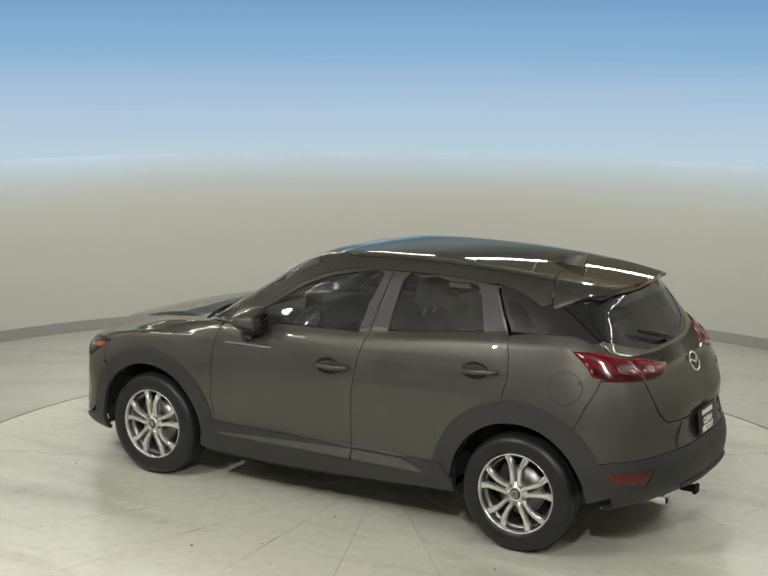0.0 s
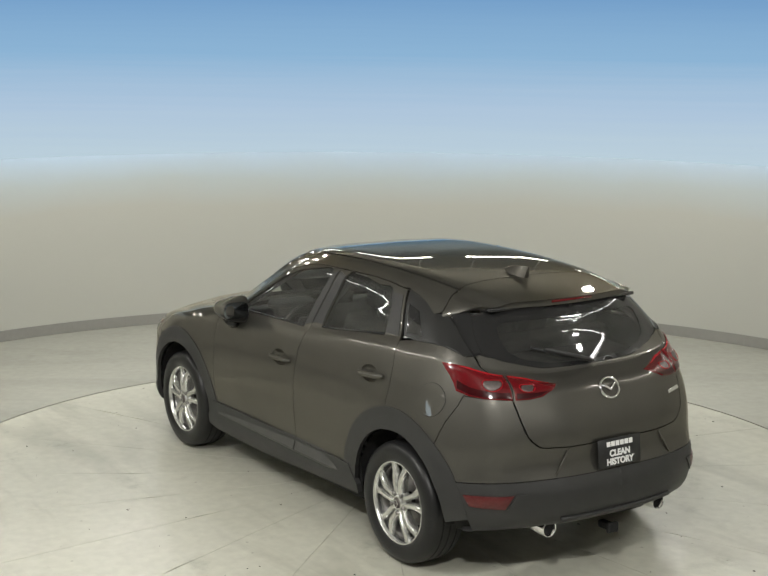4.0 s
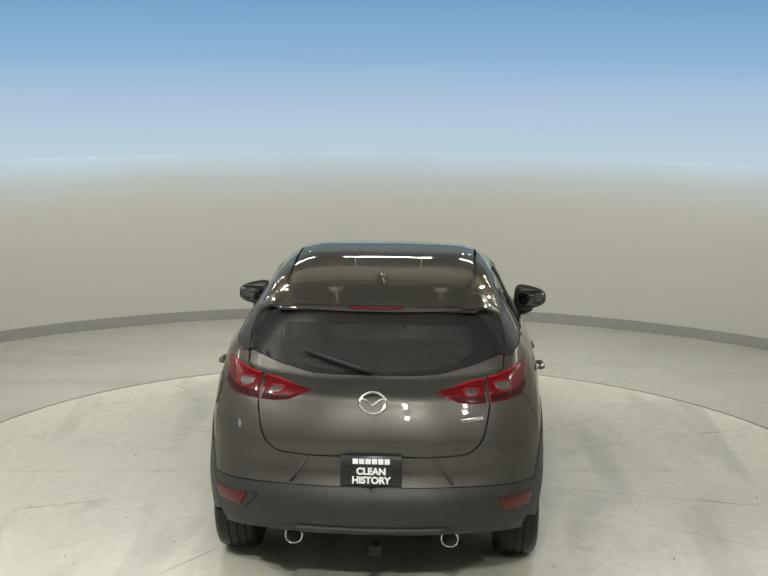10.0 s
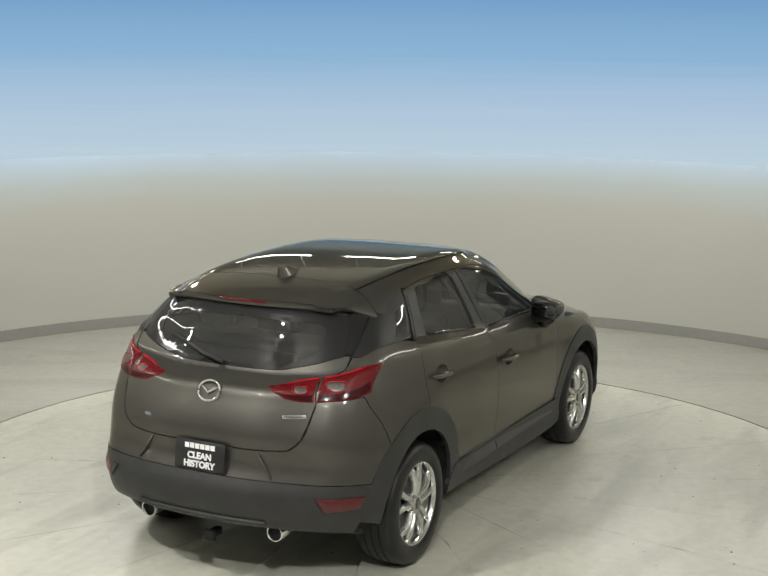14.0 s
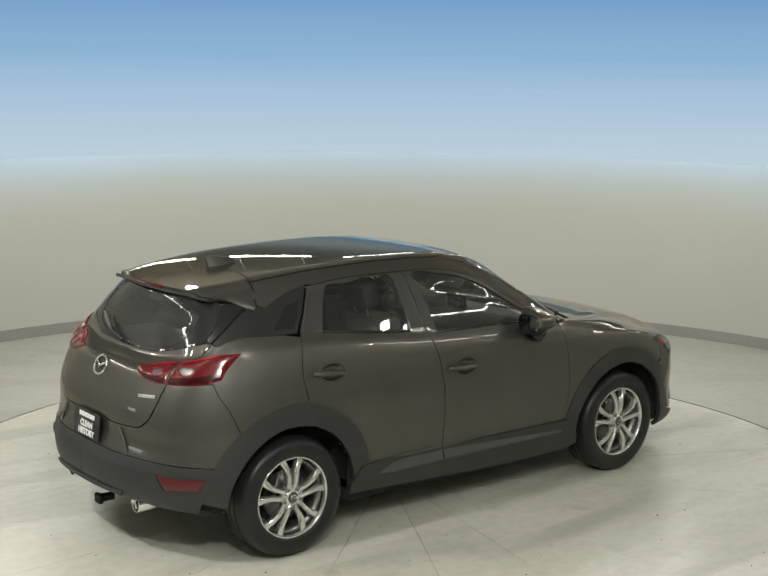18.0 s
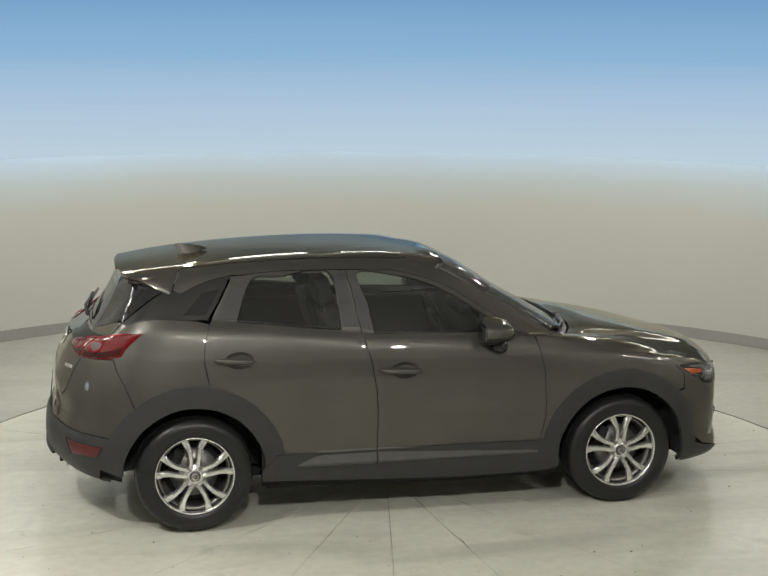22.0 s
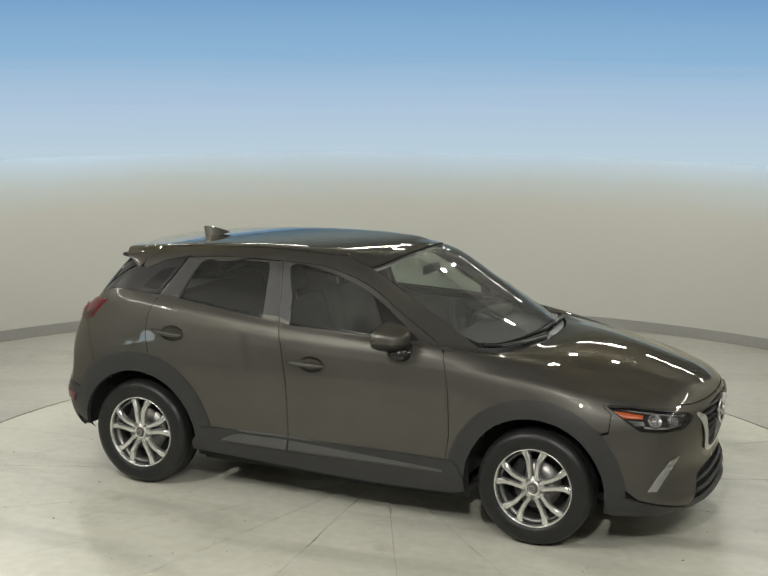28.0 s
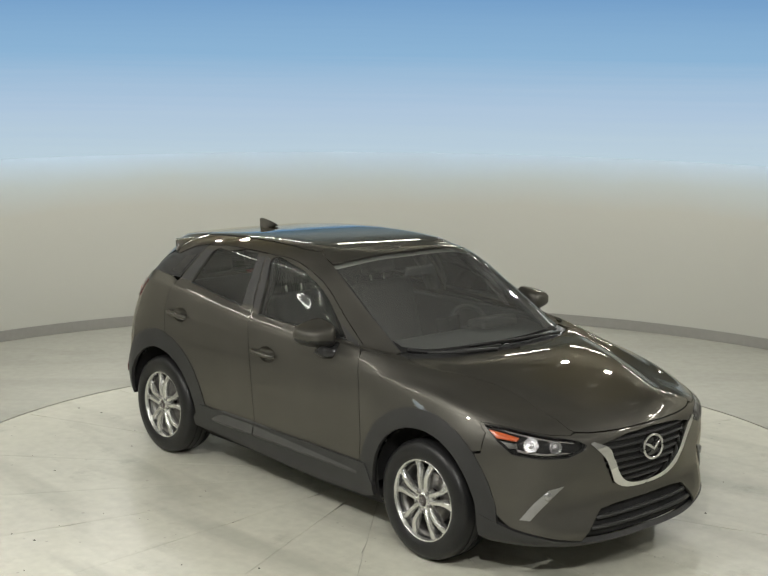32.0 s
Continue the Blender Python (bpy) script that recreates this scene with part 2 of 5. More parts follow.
def sky_cloth():
    """Backdrop that glows from pale blue at its foot to deeper blue, with faint bands of cloud."""
    m = bpy.data.materials.new("sky_backdrop")
    m.use_nodes = True
    t = m.node_tree
    b = t.nodes["Principled BSDF"]
    place, split, drag, cloud, warp, add, unit, ramp = (t.nodes.new(n) for n in ("ShaderNodeTexCoord", "ShaderNodeSeparateXYZ", "ShaderNodeMapping", "ShaderNodeTexNoise", "ShaderNodeMapRange", "ShaderNodeMath", "ShaderNodeMath", "ShaderNodeValToRGB"))
    drag.inputs["Scale"].default_value = (0.12, 1, 0.7)
    cloud.inputs["Scale"].default_value, cloud.inputs["Detail"].default_value = 1.2, 5
    warp.inputs["To Min"].default_value, warp.inputs["To Max"].default_value = -0.26, 0.26
    unit.operation = "DIVIDE"
    unit.inputs[1].default_value = 5.4
    t.links.new(place.outputs["Object"], drag.inputs["Vector"])
    t.links.new(drag.outputs[0], cloud.inputs["Vector"])
    t.links.new(cloud.outputs["Fac"], warp.inputs["Value"])
    t.links.new(place.outputs["Object"], split.inputs[0])
    t.links.new(warp.outputs[0], add.inputs[0])
    t.links.new(split.outputs["Z"], add.inputs[1])
    t.links.new(add.outputs[0], unit.inputs[0])
    t.links.new(unit.outputs[0], ramp.inputs[0])
    stops = ramp.color_ramp.elements
    stops[0].position, stops[0].color = 0.07, (0.49, 0.615, 0.70, 1)
    stops[1].position, stops[1].color = 0.985, (0.18, 0.35, 0.585, 1)
    stops.new(0.22).color = (0.42, 0.555, 0.705, 1)
    stops.new(0.49).color = (0.262, 0.45, 0.655, 1)
    b.inputs["Base Color"].default_value, b.inputs["Roughness"].default_value = (0.02, 0.02, 0.02, 1), 1.0
    b.inputs["Specular IOR Level"].default_value = 0.0
    t.links.new(ramp.outputs[0], b.inputs["Emission Color"])
    b.inputs["Emission Strength"].default_value = 1.0
    return m


SKY_CLOTH = sky_cloth()
PLAIN_WALL = material("plain_wall_paint", (0.42, 0.415, 0.37), 0.8, 0, (0.8, 30), 0.08, 120, spread=0.06)

# ---- mesh tools ----
def part(name, bm, mat, parent=None, label="", smooth=True):
    """Links a bmesh as one mesh object under a thing or a part."""
    me = bpy.data.meshes.new(name)
    if smooth:
        for f in bm.faces:
            f.smooth = True
    bm.to_mesh(me)
    bm.free()
    me.materials.append(mat)
    ob = new(name, me)
    ob.parent = parent
    if label:
        tagged(ob, label)
    return ob


def shared(name, me, parent, m=None):
    ob = new(name, me)
    ob.parent = parent
    if m is not None:
        ob.matrix_basis = m
    return ob


def lathe(profile, steps=48, axis="y", closed=False):
    """Turns (radius, along) pairs round an axis."""
    bm = bmesh.new()
    rings = []
    for i in range(steps):
        a = TAU * i / steps
        c, s = math.cos(a), math.sin(a)
        rings.append([bm.verts.new({"y": (r * c, h, r * s), "z": (r * c, r * s, h), "x": (h, r * c, r * s)}[axis]) for r, h in profile])
    n = len(profile)
    for i in range(steps):
        p, q = rings[i], rings[(i + 1) % steps]
        for k in range(n if closed else n - 1):
            bm.faces.new((p[k], q[k], q[(k + 1) % n], p[(k + 1) % n]))
    bmesh.ops.recalc_face_normals(bm, faces=bm.faces)
    return bm


def box(size, at=(0, 0, 0), bevel=0.0, segments=2, turn=(0, 0, 0)):
    bm = bmesh.new()
    bmesh.ops.create_cube(bm, size=1, matrix=Matrix.Diagonal((*size, 1)))
    if bevel:
        bmesh.ops.bevel(bm, geom=bm.edges[:], offset=bevel, segments=segments, affect="EDGES", profile=0.6)
    bmesh.ops.transform(bm, matrix=pose(*at, *turn), verts=bm.verts)
    return bm


def tube(points, radius, sides=8, closed=False):
    """A round bar along points; radius a number or one for each point."""
    bm = bmesh.new()
    pts = [Vector(p) for p in points]
    n = len(pts)
    radii = [radius] * n if isinstance(radius, (int, float)) else radius
    rings, up = [], Vector((0, 0, 1))
    for i, p in enumerate(pts):
        a, b = (pts[(i - 1) % n], pts[(i + 1) % n]) if closed else (pts[max(i - 1, 0)], pts[min(i + 1, n - 1)])
        d = (b - a).normalized()
        s = d.cross(up)
        s = (s if s.length > 1e-3 else d.cross(Vector((1, 0, 0)))).normalized()
        w = s.cross(d)
        rings.append([bm.verts.new(p + radii[i] * (math.cos(TAU * k / sides) * s + math.sin(TAU * k / sides) * w)) for k in range(sides)])
    for i in range(n if closed else n - 1):
        p, q = rings[i], rings[(i + 1) % n]
        for k in range(sides):
            bm.faces.new((p[k], p[(k + 1) % sides], q[(k + 1) % sides], q[k]))
    if not closed:
        bm.faces.new(rings[0][::-1])
        bm.faces.new(rings[-1])
    bmesh.ops.recalc_face_normals(bm, faces=bm.faces)
    return bm


def slab(outline, thick, bevel=0.0):
    """A plate with an outline in x, z, from y = 0 to y = -thick."""
    bm = bmesh.new()
    front = [bm.verts.new((x, -thick, z)) for x, z in outline]
    back = [bm.verts.new((x, 0, z)) for x, z in outline]
    bm.faces.new(front)
    bm.faces.new(back[::-1])
    n = len(outline)
    for i in range(n):
        bm.faces.new((front[i], back[i], back[(i + 1) % n], front[(i + 1) % n]))
    bmesh.ops.recalc_face_normals(bm, faces=bm.faces)
    if bevel:
        edges = [e for e in bm.edges if all(v.co.y < -thick / 2 for v in e.verts)]
        bmesh.ops.bevel(bm, geom=edges, offset=bevel, segments=2, affect="EDGES")
    return bm


def merge(*parts):
    bm = bmesh.new()
    for b in parts:
        me = bpy.data.meshes.new("tmp")
        b.to_mesh(me)
        b.free()
        bm.from_mesh(me)
        bpy.data.meshes.remove(me)
    return bm


def moved(bm, m):
    bmesh.ops.transform(bm, matrix=m, verts=bm.verts)
    return bm


def mirrored(bm):
    b = bm.copy()
    bmesh.ops.transform(b, matrix=Matrix.Diagonal((1, -1, 1, 1)), verts=b.verts)
    bmesh.ops.reverse_faces(b, faces=b.faces)
    return b

# ---- the round studio ----
WALL_R, DISC_R = 5.187, 3.012
OPEN = radians(52)       # half width of the opening towards the entrance hall


def arc_sheet(r, z0, z1, a0, a1, n, thick, fall=0.0):
    """A curved wall with thickness; angles from the far side of the room, positive to the right."""
    bm = bmesh.new()
    rows = []
    for i in range(n + 1):
        a = a0 + (a1 - a0) * i / n
        s, c = math.sin(a), math.cos(a)
        rows.append([bm.verts.new((q * s, q * c, z)) for q, z in ((r, z0), (r, z1), (r + thick, z1 - fall), (r + thick, z0))])
    for p, q in zip(rows, rows[1:]):
        for k in range(4):
            bm.faces.new((p[k], p[(k + 1) % 4], q[(k + 1) % 4], q[k]))
    bm.faces.new(rows[0])
    bm.faces.new(rows[-1][::-1])
    bmesh.ops.recalc_face_normals(bm, faces=bm.faces)
    for e in bm.edges:
        e.smooth = len(e.link_faces) == 2 and e.calc_face_angle() < 0.6
    return bm


ROOM_H = 4.3
REACH = math.pi - OPEN
BACK = radians(54)
LOW_H = 1.70
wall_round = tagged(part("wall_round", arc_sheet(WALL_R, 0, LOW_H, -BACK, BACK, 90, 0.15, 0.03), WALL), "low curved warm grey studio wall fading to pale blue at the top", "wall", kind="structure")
baseboard = tagged(part("baseboard", arc_sheet(WALL_R - 0.010, 0.0, 0.102, -REACH, REACH, 160, 0.009), BASE), "low grey rubber baseboard along the curved wall", "baseboard", kind="structure")
for name, a0, a1 in (("wall_round_left", -REACH, -BACK - .0005), ("wall_round_right", BACK + .0005, REACH)):
    side_wall = tagged(part(name, arc_sheet(WALL_R, 0, ROOM_H, a0, a1, 50, 0.15), PLAIN_WALL), "curved warm grey studio wall", "wall", kind="structure")
    side_wall.location = (-0.013, 0.065, 0)
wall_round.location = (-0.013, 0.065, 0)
baseboard.location = (-0.013, 0.065, 0.002)

edge_x, edge_y = WALL_R * math.sin(REACH), WALL_R * math.cos(REACH)
HALL_Y = -10.2
for name, size, at in (("wall_left", (0.15, edge_y - HALL_Y, ROOM_H), (-edge_x - 0.08, (edge_y + HALL_Y) / 2, ROOM_H / 2)),
                       ("wall_right", (0.15, edge_y - HALL_Y, ROOM_H), (edge_x + 0.08, (edge_y + HALL_Y) / 2, ROOM_H / 2)),
                       ("wall_back", (2 * edge_x + 0.31, 0.15, ROOM_H), (0, HALL_Y - 0.08, ROOM_H / 2))):
    tagged(part(name, box(size, at), HALL_WALL, smooth=False), "unseen plain warm grey plaster wall", "wall", kind="structure")
tagged(part("ceiling", box((11.2, 16.2, 0.12), (0, -2.45, ROOM_H + 0.062)), CEILING, smooth=False), "plain light ceiling of the studio", "ceiling", kind="structure")

# an added hall behind the low wall, unseen but for its glowing sky backdrop
FAR_Y, FAR_X = 61.0, 21.0


def slanted(x, y0, z0, y1, z1, thick):
    """A wide sheet that rises from (y0, z0) to (y1, z1)."""
    bm = bmesh.new()
    low = [bm.verts.new(c) for c in ((-x, y0, z0), (x, y0, z0), (x, y1, z1), (-x, y1, z1))]
    top = [bm.verts.new(v.co + Vector((0, 0, thick))) for v in low]
    bm.faces.new(low)
    bm.faces.new(top)
    for k in range(4):
        bm.faces.new((low[k], low[(k + 1) % 4], top[(k + 1) % 4], top[k]))
    bmesh.ops.recalc_face_normals(bm, faces=bm.faces)
    return bm


# added sheet that glows in place of a sky graphic
tagged(part("backdrop", slanted(FAR_X, 20.0, 0.0, 60.0, 5.5, 0.1), SKY_CLOTH, smooth=False), "added glowing pale blue sky backdrop rising away with faint clouds", "backdrop", kind="structure")
for name, size, at in (("wall_far", (2 * FAR_X, 0.15, 6.0), (0, FAR_Y + 0.08, 3.0)),
                       ("wall_far_left", (0.15, FAR_Y - 2.9, 6.0), (-FAR_X - 0.08, (FAR_Y + 3.1) / 2, 3.0)),
                       ("wall_far_right", (0.15, FAR_Y - 2.9, 6.0), (FAR_X + 0.08, (FAR_Y + 3.1) / 2, 3.0)),
                       ("wall_near_left", (FAR_X - 4.2, 0.15, ROOM_H), (-(FAR_X + 4.2) / 2 - 0.09, 3.0, ROOM_H / 2)),
                       ("wall_near_right", (FAR_X - 4.2, 0.15, ROOM_H), ((FAR_X + 4.2) / 2 + 0.09, 3.0, ROOM_H / 2))):
    tagged(part(name, box(size, at), HALL_WALL, smooth=False), "unseen plain warm grey plaster wall", "wall", kind="structure")
for name, x in (("floor_wing_left", -(FAR_X + 5.6) / 2), ("floor_wing_right", (FAR_X + 5.6) / 2)):
    tagged(part(name, box((FAR_X - 5.6, 2.7, 0.1), (x, 4.32, -0.056)), FLOOR, smooth=False), "unseen sealed grey concrete floor of the added hall behind", "floor", kind="structure")
tagged(part("floor_hall", box((2 * FAR_X, FAR_Y - 5.66, 0.1), (0, (FAR_Y + 5.66) / 2, -0.056)), FLOOR, smooth=False), "unseen sealed grey concrete floor of the added hall behind", "floor", kind="structure")
# unseen ceiling, added so the car's upper faces mirror warm grey
tagged(part("added_ceiling", slanted(FAR_X, 2.9, ROOM_H + 0.13, FAR_Y, 5.78, 0.1), HALL_CEILING, smooth=False), "unseen plain light ceiling of the added hall behind", "ceiling", kind="structure")


def ring_floor():
    bm = bmesh.new()
    n = 128
    inner = [bm.verts.new(((DISC_R + 0.020) * math.sin(TAU * i / n), (DISC_R + 0.020) * math.cos(TAU * i / n), 0)) for i in range(n)]
    low = [bm.verts.new((v.co.x, v.co.y, -0.06)) for v in inner]
    outer = [bm.verts.new((5.6 * max(-1, min(1, 1.5 * math.sin(TAU * i / n))), -2.45 + 8.1 * max(-1, min(1, 1.5 * math.cos(TAU * i / n))), 0)) for i in range(n)]
    for i in range(n):
        j = (i + 1) % n
        bm.faces.new((inner[i], inner[j], outer[j], outer[i]))
        bm.faces.new((inner[j], inner[i], low[i], low[j]))
    bmesh.ops.recalc_face_normals(bm, faces=bm.faces)
    return bm


tagged(part("floor", ring_floor(), FLOOR, smooth=False), "smooth sealed grey concrete floor round the turntable", "floor", kind="structure")
tagged(part("turntable_pit", lathe(((0.001, -0.07), (DISC_R + 0.3, -0.07)), 96, "z"), GAP), "dark pit under the turntable", "pit", kind="structure")

turntable = tagged(new("turntable"), "round cream concrete turntable with cracks and tyre scuffs", "turntable")
part("deck", lathe(((0.001, -0.008), (DISC_R - 0.004, -0.008), (DISC_R - 0.004, -0.055), (0.001, -0.055)), 160, "z"), JOINT, turntable, smooth=False)
JOINTS = (4, 22, 40, 58, 76, 94, 112, 130, 148.5, 167, 184.5, 202, 222, 241, 258, 275.5, 295.5, 313.5, 335, 349.5)


def deck_slice(a0, a1, wobble):
    """A wedge of the deck, its edges drawn in from the joints and a little chipped."""
    bm = bmesh.new()
    n, gap = 12, 0.0009
    rim = []
    for k in range(n + 1):
        a = a0 + (a1 - a0) * k / n
        rim.append((DISC_R * math.cos(a), DISC_R * math.sin(a)))
    mid = (a0 + a1) / 2
    steps = 26
    ring = []
    for k in range(steps):
        r = 0.05 + (DISC_R - 0.05) * k / steps
        chip = gap + max(0, wobble.gauss(0, 0.0014)) + (0.012 if wobble.random() < 0.03 else 0)
        ring.append((r * math.cos(a0) - math.sin(a0) * chip, r * math.sin(a0) + math.cos(a0) * chip))
    ring.append((rim[0][0] - math.sin(a0) * gap, rim[0][1] + math.cos(a0) * gap))
    ring += rim[1:-1]
    ring.append((rim[-1][0] + math.sin(a1) * gap, rim[-1][1] - math.cos(a1) * gap))
    for k in range(steps - 1, -1, -1):
        r = 0.05 + (DISC_R - 0.05) * k / steps
        chip = gap + max(0, wobble.gauss(0, 0.0014)) + (0.012 if wobble.random() < 0.03 else 0)
        ring.append((r * math.cos(a1) + math.sin(a1) * chip, r * math.sin(a1) - math.cos(a1) * chip))
    top = [bm.verts.new((x, y, 0)) for x, y in ring]
    low = [bm.verts.new((x, y, -0.007)) for x, y in ring]
    bm.faces.new(top)
    m = len(ring)
    for k in range(m):
        bm.faces.new((top[(k + 1) % m], top[k], low[k], low[(k + 1) % m]))
    bmesh.ops.recalc_face_normals(bm, faces=bm.faces)
    return bm


chips = random.Random(5)
for a0, a1 in zip(JOINTS, JOINTS[1:] + (JOINTS[0] + 360,)):
    part("deck_slab", deck_slice(radians(a0), radians(a1), chips), DISC, turntable, smooth=False)



def grit(count):
    """Small flat crumbs strewn over the deck."""
    bm = bmesh.new()
    dice = random.Random(11)
    for _ in range(count):
        r, a = DISC_R * math.sqrt(dice.uniform(.05, .94)), dice.uniform(0, TAU)
        size = dice.choice((.004, .005, .006, .008, .011))
        spin = dice.uniform(0, TAU)
        ring = []
        for k in range(5):
            t = spin + TAU * k / 5
            q = size * dice.uniform(.5, 1.1)
            ring.append((r * math.cos(a) + q * math.cos(t), r * math.sin(a) + q * .7 * math.sin(t)))
        low = [bm.verts.new((x, y, .0005)) for x, y in ring]
        top = bm.verts.new((r * math.cos(a), r * math.sin(a), size * .5))
        for k in range(5):
            bm.faces.new((low[k], low[(k + 1) % 5], top))
    return bm


crumbs = part("grit", grit(130), GAP, turntable, smooth=False)
tagged(crumbs, "small dark crumbs of dirt on the concrete", kind="stuff")

# tube lights in a ring before the wall
def tube_light(length, bend_r, drop):
    thing = new("tube_light")
    n = 10
    half = length / 2 / bend_r
    pts = [(bend_r * math.sin(a), bend_r * math.cos(a) - bend_r, 0) for a in np.linspace(-half, half, n)]
    part("housing", merge(*[box((length / n * 1.15, 0.03, 0.03), (x * 1.01, y + .050, 0.0), 0.008, 1, (0, 0, -math.degrees(math.atan2(x, y + bend_r)))) for x, y, _ in pts]), HOUSING, thing)
    for k in (1, n - 2):
        part("hanger", tube(((pts[k][0], pts[k][1] + .05, .07), (pts[k][0], pts[k][1] + .05, drop)), .008), HOUSING, thing)
    part("tube", tube(pts, 0.017, 10), TUBE, thing, "lit warm white fluorescent tube")
    return tagged(thing, "lit fluorescent tube light hung before the wall", "ceiling light", "tube lights along the wall")


COUNT = 22
step = TAU / COUNT
side_places = [(step * (i + 0.5) + math.pi) % TAU - math.pi for i in range(COUNT)]
side_places = [a for a in side_places if BACK + 0.1 < abs(a) < REACH - 0.12]
for angles, r, z, drop in ((side_places, RING_R, RING_Z, ROOM_H - RING_Z + .01), ([0.195 * (i - 4) for i in range(9)], HALL_R, HALL_Z, 1.03)):
    first = tube_light(1.2, r, drop)
    for i, a in enumerate(angles):
        m = pose(r * math.sin(a), r * math.cos(a), z, 0, 0, -math.degrees(a))
        if i == 0:
            first.matrix_basis = m
        else:
            copy_thing(first, m)


def wall_light():
    thing = new("wall_light")
    part("frame", box((0.58, 0.06, 0.36), (0, -0.035, 0), 0.012, 2), HOUSING, thing)
    part("diffuser", box((0.50, 0.02, 0.28), (0, 0.004, 0), 0.004, 1), COOL_GLOW, thing, "cool white lit diffuser")
    return tagged(thing, "cool white light panel fixed to the side wall", "wall light")


wall_light().matrix_basis = pose(-4.70, -2.05, 1.05, 0, 0, 0) @ pose(0, 0, 0, 0, 0, -66.5)


def spot_light():
    thing = new("spot_light")
    part("can", lathe(((0.075, 0.0), (0.08, 0.01), (0.08, 0.16), (0.05, 0.19), (0.012, 0.20)), 24, "z"), HOUSING, thing)
    part("stem", tube(((0, 0, 0.19), (0, 0, 0.70)), 0.012), HOUSING, thing)
    return tagged(thing, "round white spot light hung unseen from the ceiling", "spot light", "spot lights")


head = spot_light()
for i, (x, y, z, watts) in enumerate(SPOTS):
    if i == 0:
        head.matrix_basis = pose(x, y, z)
    else:
        copy_thing(head, pose(x, y, z))

# ---- the car's skin: closed hoops round the body, front centre to rear centre, from the sill up to the roof ----
HOOPS = []


def hoop(xs, ys, zs):
    HOOPS.append(np.array((xs, ys, zs), float).T)


# underside edge
hoop((2.06, 2.03, 1.90, 1.62, 1.28, .80, .30, -.30, -.90, -1.28, -1.62, -1.84, -1.96, -2.00),
     (0, .38, .62, .76, .80, .79, .78, .78, .79, .80, .80, .70, .38, 0),
     (.19, .19, .20, .20, .20, .17, .16, .18, .20, .22, .26, .30, .31, .31))
# lower lip and sill
hoop((2.15, 2.105, 1.965, 1.66, 1.28, .80, .30, -.30, -.90, -1.28, -1.64, -1.88, -2.04, -2.08),
     (0, .40, .68, .83, .865, .825, .815, .815, .83, .865, .84, .71, .40, 0),
     (.24, .24, .25, .26, .28, .24, .23, .25, .28, .30, .33, .37, .38, .38))
# bumper height
hoop((2.10, 2.06, 1.94, 1.68, 1.28, .80, .30, -.30, -.90, -1.28, -1.68, -1.90, -2.06, -2.10),
     (0, .42, .71, .85, .882, .85, .845, .845, .855, .882, .85, .72, .42, 0),
     (.44, .44, .44, .44, .45, .43, .43, .43, .44, .46, .48, .50, .51, .51))
# door middle
hoop((2.14, 2.08, 1.94, 1.68, 1.28, .80, .30, -.30, -.90, -1.28, -1.69, -1.89, -2.01, -2.04),
     (0, .42, .715, .845, .882, .868, .866, .866, .87, .878, .835, .705, .42, 0),
     (.64, .64, .64, .64, .65, .63, .63, .63, .64, .66, .66, .66, .66, .66))
# handle height
hoop((2.14, 2.07, 1.92, 1.66, 1.28, .80, .30, -.30, -.90, -1.28, -1.69, -1.88, -2.01, -2.04),
     (0, .42, .705, .82, .868, .868, .872, .872, .874, .872, .815, .69, .42, 0),
     (.77, .77, .77, .785, .82, .81, .81, .81, .83, .85, .84, .83, .83, .83))
# shoulder, bonnet edge
hoop((2.09, 2.03, 1.88, 1.64, 1.28, .80, .30, -.30, -.90, -1.28, -1.66, -1.83, -1.955, -1.985),
     (0, .40, .66, .775, .83, .855, .862, .862, .862, .852, .785, .672, .41, 0),
     (.825, .82, .818, .862, .93, .95, .955, .97, .985, 1.0, 1.0, .99, .97, .97))
hoop((1.85, 1.80, 1.69, 1.54, 1.25, .80, .30, -.30, -.90, -1.28, -1.64, -1.80, -1.92, -1.955),
     (0, .37, .60, .71, .775, .835, .845, .845, .843, .828, .762, .660, .40, 0),
     (.902, .898, .888, .91, .962, 1.0, 1.02, 1.04, 1.075, 1.09, 1.08, 1.05, 1.03, 1.025))
hoop((1.50, 1.46, 1.40, 1.34, 1.15, .78, .30, -.30, -.90, -1.28, -1.62, -1.77, -1.87, -1.90),
     (0, .36, .57, .67, .735, .81, .825, .825, .82, .800, .745, .652, .40, 0),
     (.985, .982, .972, .975, 1.00, 1.04, 1.055, 1.08, 1.13, 1.155, 1.14, 1.09, 1.06, 1.055))
# belt line, cowl, foot of the rear window
hoop((1.10, 1.07, 1.00, .94, .84, .66, .30, -.30, -.90, -1.28, -1.60, -1.72, -1.81, -1.84),
     (0, .34, .53, .62, .69, .775, .80, .80, .772, .752, .712, .643, .39, 0),
     (1.03, 1.03, 1.03, 1.035, 1.045, 1.065, 1.08, 1.11, 1.18, 1.21, 1.20, 1.13, 1.09, 1.085))
# half way up the windows
hoop((.68, .665, .62, .57, .50, .38, .10, -.33, -.95, -1.25, -1.50, -1.62, -1.71, -1.74),
     (0, .33, .52, .60, .645, .70, .71, .715, .702, .688, .648, .60, .37, 0),
     (1.26, 1.26, 1.255, 1.25, 1.24, 1.235, 1.265, 1.285, 1.31, 1.32, 1.31, 1.27, 1.24, 1.235))
